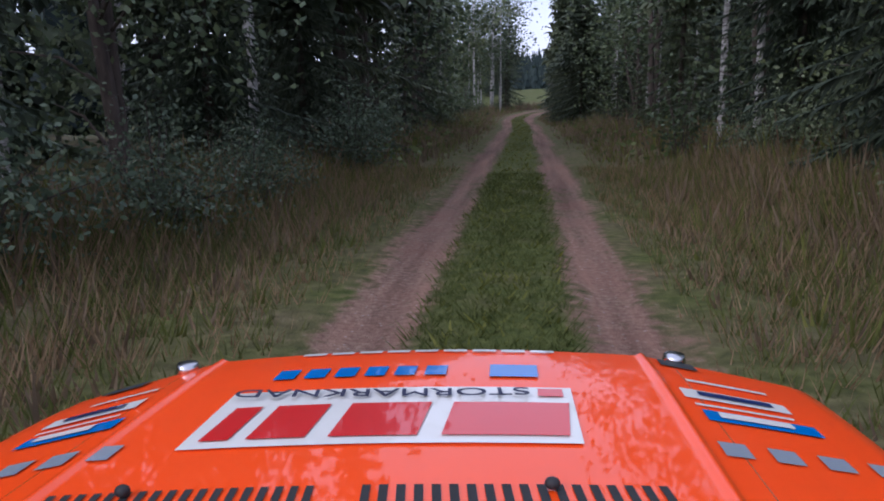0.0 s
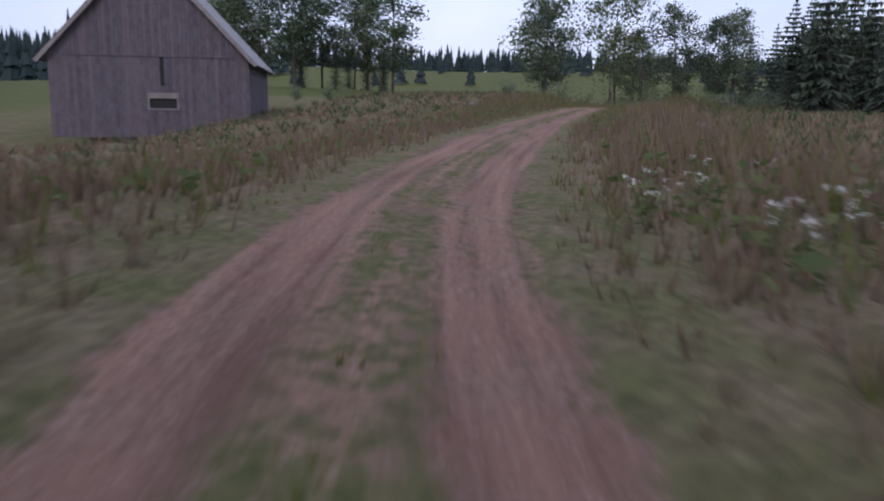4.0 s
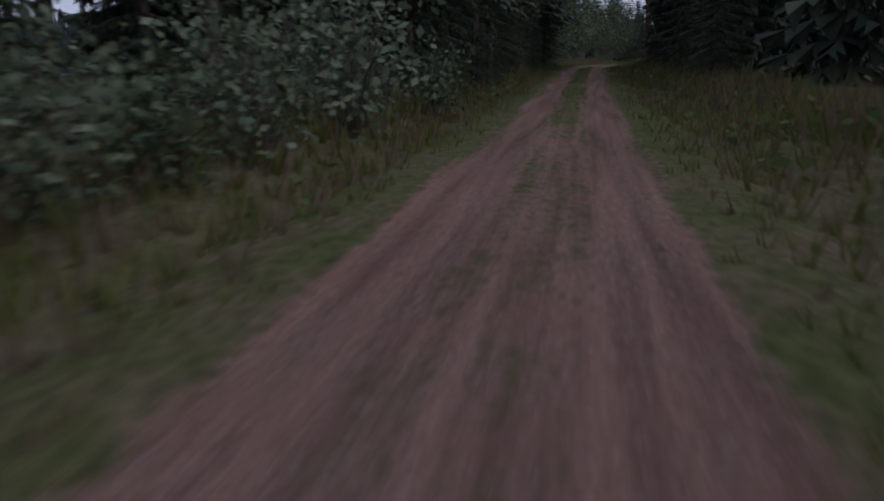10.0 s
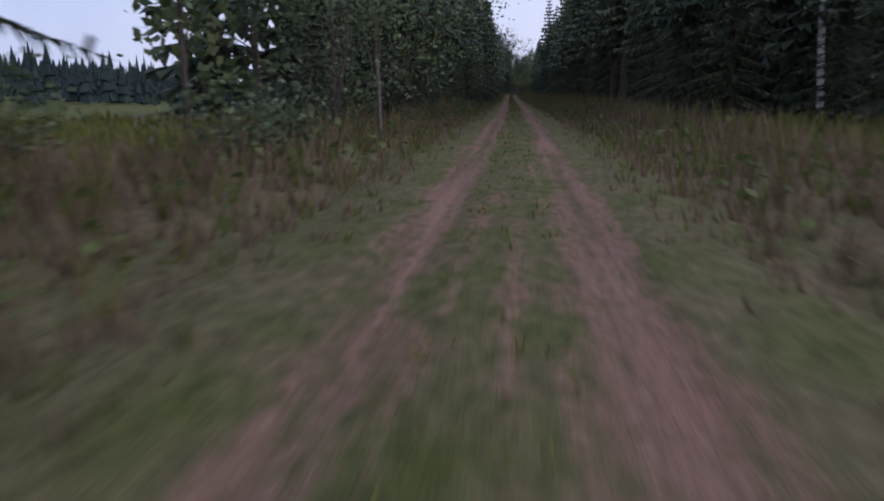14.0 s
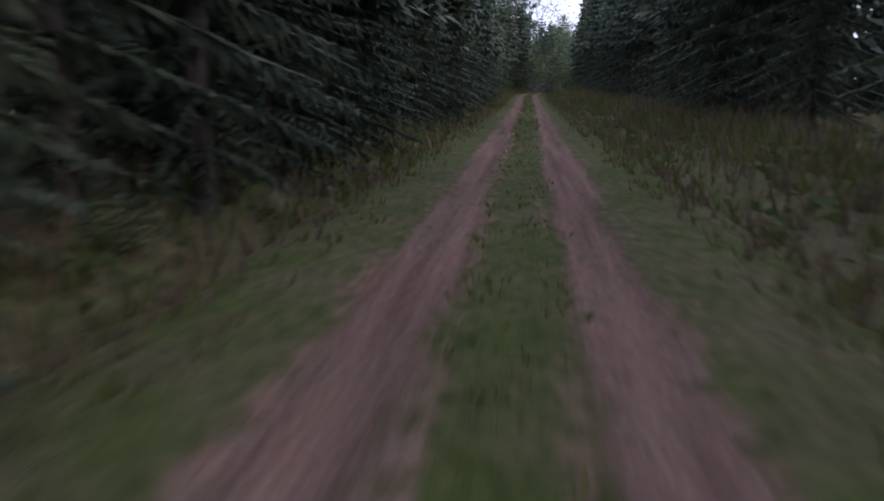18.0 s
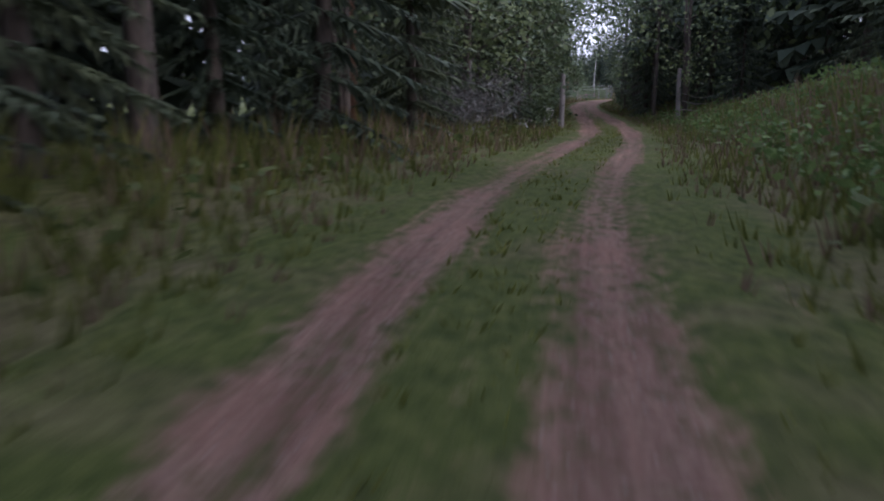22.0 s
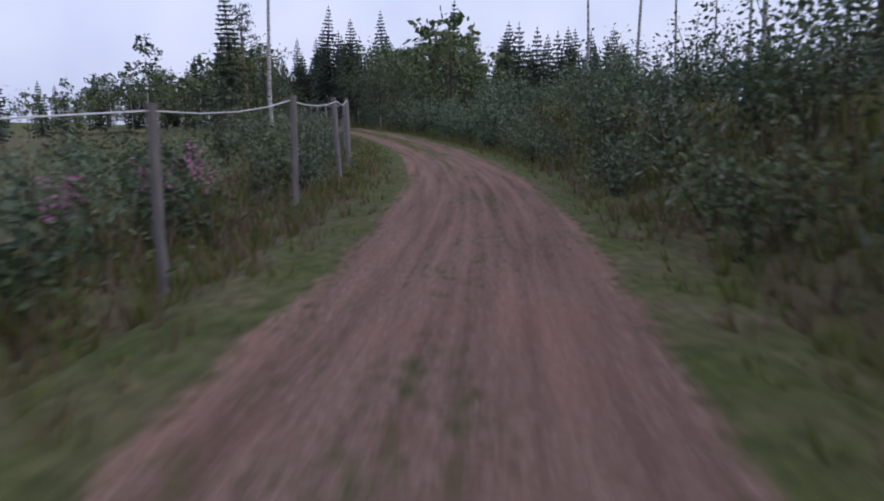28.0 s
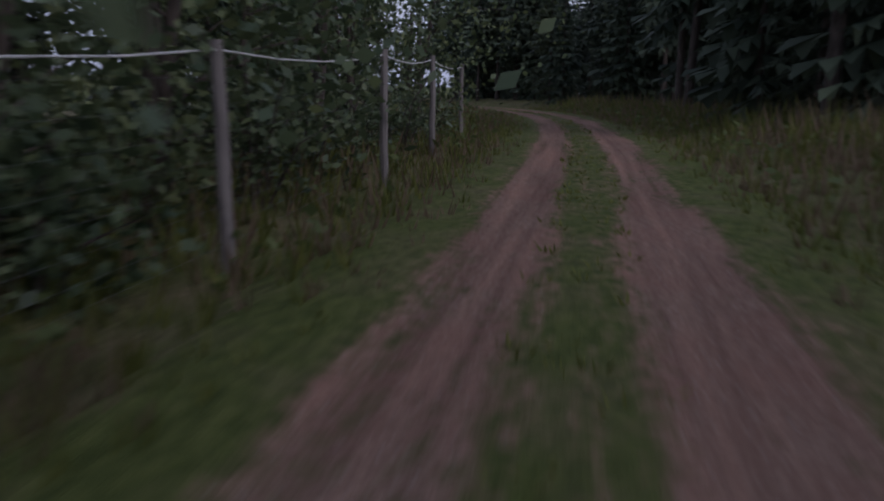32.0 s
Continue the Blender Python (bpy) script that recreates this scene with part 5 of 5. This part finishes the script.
for s_, u_, h_ in ((508.5, 6.4, 1.3), (511, 7.6, 1.3), (500.8, 8.6, 1.5), (513.5, 4.4, 1.6)):
    lone_post("fence_post", "thin grey weathered fence post in the grass", s_, u_, h_, 0.055, post_rng.normal(0, 0.06))
lone_post("fence_post", "thin grey weathered fence post in the grass", 262.5, -6.2, 1.2, 0.05)
lone_post("fence_post", "thin grey weathered fence post in the grass", 283.0, -5.4, 1.3, 0.05)
lone_post("fence_post", "grey leaning post under the bushes", 180.0, -3.6, 1.5, 0.06, -0.1)
lone_post("leaning_birch_pole", "pale dead birch pole leaning over the grass", 294.4, -3.2, 1.9, 0.045, -0.55)
for s_, u_, h_ in ((622.4, 2.5, 1.1), (629.0, 2.3, 1.1), (647.0, 2.9, 2.0)):
    lone_post("fence_post", "grey round post half hidden by leaves", s_, u_, h_, 0.065, -0.1)


def line_mesh(name, pts, r, mat):
    v, f = [], []
    tube(v, f, pts, [r] * len(pts), 4)
    return mesh_of(name, v, f, mat, True)


# a fallen rail in the bushes before the meadow
for (sa_, ha_), (sb_, hb_) in (((50.5, 1.5), (54.2, 1.35)), ((54.6, 1.3), (57.8, 1.45))):
    ob = new("old_rail", line_mesh("old_rail", [spot(sa_, -6.0, ha_), spot(sb_, -6.1, hb_)], 0.04, M_OLDWOOD))
    tagged(ob, "dark old rail leaning in the bushes", "rail", "old rails in the bushes")
# old rails beside the gate
for h0, h1 in ((1.35, 0.75), (1.0, 0.45), (0.6, 0.25)):
    ob = new("old_rail", line_mesh("old_rail", [spot(505.7, 3.55, h0), spot(507.4, 4.4, (h0 + h1) / 2), spot(509, 5.2, h1)], 0.035, M_OLDWOOD))
    tagged(ob, "old grey wooden rail fixed to the gate post", "rail", "old rails at the gate")


def fence_u(s):
    return np.interp(s, (563, 570, 579, 588, 606, 624, 640, 660, 676), (-6, -4.6, -3.3, -2.8, -2.75, -3.2, -3.5, -3.0, -3.2))


fence = thing("game_fence", "tall wire game fence on grey posts, pale top line", "fence", Matrix.Identity(4))
fence_s = [563.5, 571] + [579 + 4.85 * k + 0.35 * (k % 3) for k in range(20)]
tops = []
for s_ in fence_s:
    pl = spot(s_, fence_u(s_))
    h_ = 2.0 + post_rng.normal(0, 0.05)
    lean = post_rng.normal(0.0, 0.03)
    ob = part_of("post", post_mesh(h_, 0.062, lean, 8), fence)
    ob.matrix_basis = Matrix.Translation(pl) @ Matrix.Rotation(post_rng.uniform(0, 6), 4, "Z")
    tops.append(pl + Vector((0, 0, h_ - 0.08)))
line_ = []
for a, b in zip(tops, tops[1:]):
    line_ += [a.lerp(b, q) - Vector((0, 0, 0.10 * 4 * q * (1 - q))) for q in (0, 0.25, 0.5, 0.75)]
part_of("top_line", line_mesh("top_line", line_ + [tops[-1]], 0.012, M_ROPE), fence, "pale slack top line")
for k, drop in enumerate((0.22, 0.45, 0.68, 0.9, 1.1, 1.3, 1.48, 1.64)):
    part_of("wire", line_mesh("wire", [t - Vector((0, 0, drop)) for t in tops[2:]], 0.0011, M_WIRE), fence)
v_, f_ = [], []
for a, b in zip(tops[2:], tops[3:]):
    for i in range(0, 18):
        p = a.lerp(b, i / 18)
        tube(v_, f_, [p - Vector((0, 0, 0.22)), p - Vector((0, 0, 1.7))], [0.0008, 0.0008], 3)
mesh_wires = part_of("netting", mesh_of("netting", v_, f_, M_WIRE), fence)
tagged(mesh_wires, "upright wires of the netting", kind="stuff")

tape = new("barrier_tape", line_mesh("barrier_tape", [spot(s_, -2.5 - 0.03 * math.sin(s_ * 0.5), 0.42) for s_ in np.arange(498.5, 541, 2.5)], 0.013, M_ROPE))
tagged(tape, "white barrier line strung low along the verge", "tape")
tape = new("barrier_tape", line_mesh("barrier_tape", [spot(s_, np.interp(s_, (550, 562, 590), (-3.0, -3.4, -5.2)), 0.55) for s_ in np.arange(550, 575, 2.5)], 0.013, M_ROPE))
tagged(tape, "white barrier line strung low over the grass", "tape")
for s_, u_ in ((498.6, -2.5), (510, -2.5), (524, -2.5), (538, -2.6), (551, -3.05), (562, -3.45), (573.5, -4.2)):
    lone_post("tape_stake", "thin wooden stake that carries the barrier line", s_, u_, 0.62, 0.018)

# ---------------------------------------------------------------- stones, logs, water
def rock_mesh(seed, r):
    bm = bmesh.new()
    bmesh.ops.create_icosphere(bm, subdivisions=2, radius=r)
    for v in bm.verts:
        v.co *= 1 + 0.28 * noise.noise(v.co / r * 1.3 + Vector((seed, 0, 0)))
        v.co.z *= 0.72
    me = bpy.data.meshes.new("boulder")
    bm.to_mesh(me)
    bm.free()
    me.materials.append(M_STONE)
    me.shade_smooth()
    return me


ROCKS = [rock_mesh(i * 3.1, 1.0) for i in range(5)]
rock_rng = np.random.default_rng(9)
for s_, u_, r_ in ((497, 8.0, .5), (499.5, 8.4, .42), (502, 8.8, .6), (504.3, 9.2, .45), (507.4, 9.3, .55), (510, 8.6, .4), (494.5, 7.6, .45), (492, 7.7, .35), (505.5, 7.6, .3),
                   (487.2, -3.9, .3), (489.3, -3.7, .26), (497.6, -3.3, .35), (500.5, -3.4, .42), (262.5, 4.0, .3), (263.3, 4.6, .24), (264.2, 3.8, .28), (266.6, 4.4, .33), (267.4, 5.4, .28), (261.8, 5.2, .22),
                   (30, 4.4, .3), (104.5, 5.5, .25), (129, -6, .35)):
    ob = new("boulder", ROCKS[int(rock_rng.integers(5))])
    ob.matrix_basis = Matrix.Translation(spot(s_, u_, r_ * 0.3)) @ Matrix.Rotation(rock_rng.uniform(0, 6), 4, "Z") @ Matrix.Diagonal((r_ * rock_rng.uniform(.8, 1.3), r_, r_, 1))
    tagged(ob, "rounded grey boulder with lichen lying in the grass", "boulder", "boulders beside the track")


def brush_heap(place, n, size, label, seed):
    root = thing("brush_heap", label, "brush", Matrix.Translation(place))
    rng = np.random.default_rng(seed)
    for i in range(n):
        a, e = rng.uniform(0, 6.28), rng.uniform(-0.05, 0.55)
        d = Vector((math.cos(a), math.sin(a), e)).normalized()
        c = Vector((rng.normal(0, size * 0.3), rng.normal(0, size * 0.25), rng.uniform(0.08, size * 0.28)))
        ln = size * rng.uniform(0.35, 0.8)
        v, f = [], []
        tube(v, f, [c - d * ln * 0.5, c + Vector((0, 0, 0.04)), c + d * ln * 0.5], [0.06, 0.045, 0.02], 6)
        part_of("branch", mesh_of("branch", v, f, M_OLDWOOD, True), root)


brush_heap(spot(183.6, 6.2), 46, 2.6, "heap of grey cut branches and logs at the forest edge", 1)
brush_heap(spot(190.5, 6.4), 22, 1.8, "small heap of grey cut branches at the forest edge", 2)
brush_heap(spot(173.5, -4.6), 16, 1.6, "small heap of grey cut branches at the roadside", 3)


def dead_bush(place, seed, h, r):
    rng = np.random.default_rng(seed)
    root = thing("dry_bush", "grey leafless bush of dry twigs beside the track", "bush", Matrix.Translation(place), "dry bushes")
    v, f, c = [], [], []
    for i in range(14):
        a, q = rng.uniform(0, 6.28), r * rng.uniform(0.3, 1)
        tip = Vector((math.cos(a) * q, math.sin(a) * q, h * rng.uniform(0.4, 1)))
        tube(v, f, [(0, 0, -0.05), tip * 0.5 + Vector((0, 0, 0.2)), tip], [0.03, 0.016, 0.005], 4)
        c.append(np.array(tip) * rng.uniform(0.35, 1.05, (48, 1)) + rng.normal(0, 0.24, (48, 3)))
    part_of("branching", mesh_of("branching", v, f, M_OLDWOOD, True), root)
    p, t = quads_at(rng, np.concatenate(c), 0.16, 0.2, 0.1, 0.10)
    tagged(part_of("twig_mass", mesh_np("twig_mass", p, t, M_DEADTWIG), root), kind="stuff")


for i, (s_, u_, h_) in enumerate(((489.5, -4.2, 2.0), (491.6, -4.4, 2.4), (493.6, -4.3, 2.2), (495.4, -4.1, 1.8), (492.6, -5.6, 2.6))):
    dead_bush(spot(s_, u_), 300 + i, h_, 1.4)

m_water, wn_, wl_, wb_ = material("still_water", 0.06)
wb_.inputs["Base Color"].default_value = (0.02, 0.022, 0.02, 1)
bumped(wn_, wl_, wb_, noise_tex(wn_, wl_, 3.0, 3), 0.08)
bm = bmesh.new()
ring = [bm.verts.new((math.cos(a) * (1.9 + 0.35 * math.sin(3 * a)), math.sin(a) * (2.6 + 0.4 * math.cos(2 * a)), 0)) for a in np.linspace(0, 6.2832, 40, endpoint=False)]
bm.faces.new(ring)
me = bpy.data.meshes.new("water")
bm.to_mesh(me)
bm.free()
me.materials.append(m_water)
pond = new("water", me)
pond.location = spot(265.0, 6.0, 0.14)
tagged(pond, "still dark water of a small brook below the track", "water", kind="structure")

# ---------------------------------------------------------------- the car that carries the camera, as it stands at the start
def paint(name, color, rough=0.12):
    m, n, l, b = material(name, rough)
    dirt = noise_tex(n, l, 9.0, 6)
    l.new(mixed(n, l, ramp_of(n, l, dirt, [(0.5, (0, 0, 0)), (0.9, (0.25, 0.25, 0.25))]), color, tuple(c * 0.7 + 0.03 for c in color)), b.inputs["Base Color"])
    b.inputs["Specular IOR Level"].default_value = 0.15
    b.inputs["Coat Weight"].default_value, b.inputs["Coat Roughness"].default_value = 0.9, 0.03
    return m


M_ORANGE = paint("orange_car_paint", (0.95, 0.075, 0.0015), 0.55)
M_WHITE = paint("white_sticker", (0.72, 0.71, 0.66), 0.3)
M_RED = paint("red_sticker", (0.62, 0.02, 0.02), 0.3)
M_INK = plain("dark_ink", (0.012, 0.016, 0.05), 0.6)
M_NAVY = paint("navy_sticker", (0.015, 0.03, 0.12), 0.3)
M_BLUE = paint("blue_sticker", (0.0, 0.16, 0.50), 0.3)
M_GREY = paint("grey_sticker", (0.26, 0.30, 0.34), 0.3)
M_BLACK = plain("black_rubber", (0.02, 0.02, 0.022), 0.7)
M_STEEL = plain("bright_steel", (0.6, 0.6, 0.62), 0.25, 1.0)

car = thing("rally_car", "orange rally car bonnet with sponsor stickers, on the track", "car", Matrix.Translation((XS[I0], YS[I0], 0)) @ Matrix.Rotation(HEAD[I0], 4, "Z"))
CAR_X = -0.225


def skin(u, v, lift=0.0):
    """A point of the car's front: u across (creases at -1 and 1), v from the windscreen to the front edge."""
    far = max(0.0, u)
    x = CAR_X + (0.52 * u + 0.028 * far) * (1 - 0.07 * v)
    a = max(0.0, abs(u) - 1.0)
    y = 1.03 + 0.74 * v + 0.06 * u - 0.03 * u * u * v - (0.10 if u < 0 else 0.05) * a * max(0.0, v)
    z = 0.675 - 0.012 * u * u - 0.012 * max(0.0, v) ** 6 + lift
    z -= (0.06 if u < 0 else 0.045) * a + 1.1 * max(0.0, a - (0.60 if u < 0 else 0.68)) ** 1.5
    return Vector((x, y, z))


def panel(name, us, vs, mat, label="", lift=0.0, ridge=False):
    v, f = [], []
    for vv in vs:
        for uu in us:
            extra = 0.008 * math.exp(-((abs(uu) - 1.0) / 0.018) ** 2) if ridge else 0.0
            v.append(skin(uu, vv, lift + extra))
    n = len(us)
    for j in range(len(vs) - 1):
        for i in range(n - 1):
            a = j * n + i
            f.append((a, a + 1, a + n + 1, a + n))
    return part_of(name, mesh_of(name, v, f, mat, True), car, label)


us_mid = np.unique(np.concatenate([np.linspace(-1.12, 1.12, 25), np.linspace(-1.05, -0.95, 9), np.linspace(0.95, 1.05, 9)]))
panel("bonnet", us_mid, np.linspace(-0.02, 1.0, 16), M_ORANGE, "glossy orange bonnet with two creases", 0.0, True)
panel("scuttle", us_mid, np.linspace(-0.45, -0.026, 5), M_ORANGE, "orange panel under the windscreen")
panel("wing", np.linspace(-1.95, -1.124, 14), np.linspace(-0.45, 0.98, 14), M_ORANGE, "orange front wing")
panel("wing", np.linspace(1.124, 1.95, 14), np.linspace(-0.45, 0.98, 14), M_ORANGE, "orange front wing")


def sticker(name, u0, u1, v0, v1, mat, label="", lift=0.004, shear=0.0):
    us, vs = np.linspace(u0, u1, 8), np.linspace(v0, v1, 3)
    v, f = [], []
    for k, vv in enumerate(vs):
        for uu in us:
            v.append(skin(uu + shear * k / 2, vv, lift))
    for j in range(2):
        for i in range(7):
            a = j * 8 + i
            f.append((a, a + 1, a + 9, a + 8))
    return part_of(name, mesh_of(name, v, f, mat, True), car, label)


sticker("large_sticker", -0.715, 0.62, 0.25, 0.612, M_WHITE, "large white sticker with red shapes")
for u0, u1 in ((-0.66, -0.56), (-0.5, -0.30), (-0.22, 0.08), (0.16, 0.58)):
    sticker("red_shape", u0, u1, 0.285, 0.49, M_RED, "plain red shape on the sticker", 0.007, 0.02)
sticker("red_mark", 0.49, 0.585, 0.535, 0.592, M_RED, "small red mark", 0.007)
for k in range(6):
    sticker("blue_bar", -0.62 + 0.13 * k, -0.53 + 0.13 * k, 0.715, 0.80, M_BLUE, "plain blue bar of a sponsor mark", 0.004)
sticker("blue_mark", 0.30, 0.50, 0.70, 0.81, M_BLUE, "blue sponsor mark", 0.004)
for k in range(9):
    sticker("white_bar", -0.60 + 0.135 * k, -0.49 + 0.135 * k, 0.958, 0.985, M_WHITE, "plain white bar at the front edge", 0.004)
for sgn in (-1, 1):
    lo, hi = (1.06, 1.46) if sgn > 0 else (-1.44, -1.10)
    sticker("white_side_sticker", lo, hi, 0.60, 0.675, M_WHITE, "white side sticker")
    sticker("white_side_bar", lo + 0.06, hi - 0.06, 0.62, 0.655, M_NAVY, "plain dark bar", 0.007)
    sticker("blue_side_sticker", lo + 0.03, hi + 0.03, 0.44, 0.515, M_BLUE, "blue side sticker")
    sticker("blue_side_bar", lo + 0.08, hi - 0.06, 0.46, 0.50, M_WHITE, "plain white bar", 0.007)
    sticker("fine_side_bar", lo + 0.02, hi - 0.02, 0.545, 0.56, M_WHITE, "thin white bar")
    for k in range(4):
        a = lo + (hi - lo + 0.24) * k / 4
        sticker("grey_side_bar", a, a + 0.09, 0.22, 0.30, M_GREY, "plain grey bar of a sponsor mark")
    sticker("black_corner_sticker", lo + 0.0, lo + 0.16, 0.90, 0.975, M_BLACK, "black corner sticker")
    sticker("thin_script_bar", lo + 0.06, hi - 0.02, 0.755, 0.775, M_WHITE, "thin pale bar")
    # bonnet pin at the front corner
    bm = bmesh.new()
    bmesh.ops.create_cone(bm, cap_ends=True, segments=14, radius1=0.028, radius2=0.024, depth=0.02, matrix=Matrix.Translation(skin(sgn * 1.15, 1.0, 0.01)))
    part("bonnet_pin", bm, M_STEEL, car, "bright steel bonnet pin", True)
# louvres in front of the windscreen
for side, (u0, u1) in enumerate(((-0.94, -0.14), (-0.02, 0.86))):
    for k in range(18):
        a = u0 + (u1 - u0) * k / 18
        sticker("louvre", a, a + (u1 - u0) / 18 * 0.52, -0.02, 0.055, M_BLACK, "dark louvre slot", 0.0025, -0.012)
for uu in (-0.72, 0.5):
    bm = bmesh.new()
    bmesh.ops.create_uvsphere(bm, u_segments=12, v_segments=8, radius=0.011, matrix=Matrix.Translation(skin(uu, 0.035, 0.012)) @ Matrix.Diagonal((1.1, 1, 0.9, 1)))
    part("washer_jet", bm, M_BLACK, car, "black washer jet", True)
# the word on the sticker
word = bpy.data.curves.new("word", "FONT")
word.body, word.size, word.extrude, word.align_x = "STORMARKNAD", 0.07, 0.0006, "CENTER"
holder = bpy.data.objects.new("word_holder", word)
word_mesh = bpy.data.meshes.new_from_object(holder)
bpy.data.objects.remove(holder)
word_mesh.materials.clear()
word_mesh.materials.append(M_INK)
ob = part_of("lettering", word_mesh, car, "dark lettering")
ob.matrix_basis = Matrix.Translation(skin(-0.11, 0.583, 0.009)) @ Matrix.Rotation(math.atan2(0.055, 0.52), 4, "Z") @ Matrix.Rotation(math.pi, 4, "Z") @ Matrix.Rotation(radians(1.5), 4, "X") @ Matrix.Diagonal((1.15, 0.85, 1, 1))
# front panel, bumper and wheels that carry it
for sgn in (-1, 1):
    bm = bmesh.new()
    bmesh.ops.create_cone(bm, cap_ends=True, segments=24, radius1=0.29, radius2=0.29, depth=0.17, matrix=Matrix.Translation((CAR_X + sgn * 0.68, 1.05, 0.27)) @ Matrix.Rotation(math.pi / 2, 4, "Y"))
    bmesh.ops.bevel(bm, geom=[e for e in bm.edges if len(e.link_faces) == 2 and e.calc_face_angle() > 1], offset=0.03, segments=2, affect="EDGES")
    wheel = part("wheel", bm, M_BLACK, car, "black front wheel")
    bm = bmesh.new()
    bmesh.ops.create_cone(bm, cap_ends=True, segments=20, radius1=0.18, radius2=0.16, depth=0.03, matrix=Matrix.Translation((CAR_X + sgn * 0.775, 1.05, 0.27)) @ Matrix.Rotation(math.pi / 2, 4, "Y"))
    part("rim", bm, M_WHITE, wheel, "white rim")
part("front_panel", box_bm(1.2, 0.05, 0.30, (CAR_X, 1.67, 0.44), 0.02), M_ORANGE, car, "orange front panel")
part("bumper", box_bm(1.36, 0.10, 0.11, (CAR_X, 1.68, 0.27), 0.03), M_BLACK, car, "black front bumper")
part("bulkhead", box_bm(1.1, 0.04, 0.42, (CAR_X, 0.74, 0.42), 0.01), M_BLACK, car, "dark bulkhead")
for sgn in (-1, 1):
    part("chassis_rail", box_bm(0.08, 0.95, 0.12, (CAR_X + sgn * 0.45, 1.2, 0.33), 0.01), M_BLACK, car)
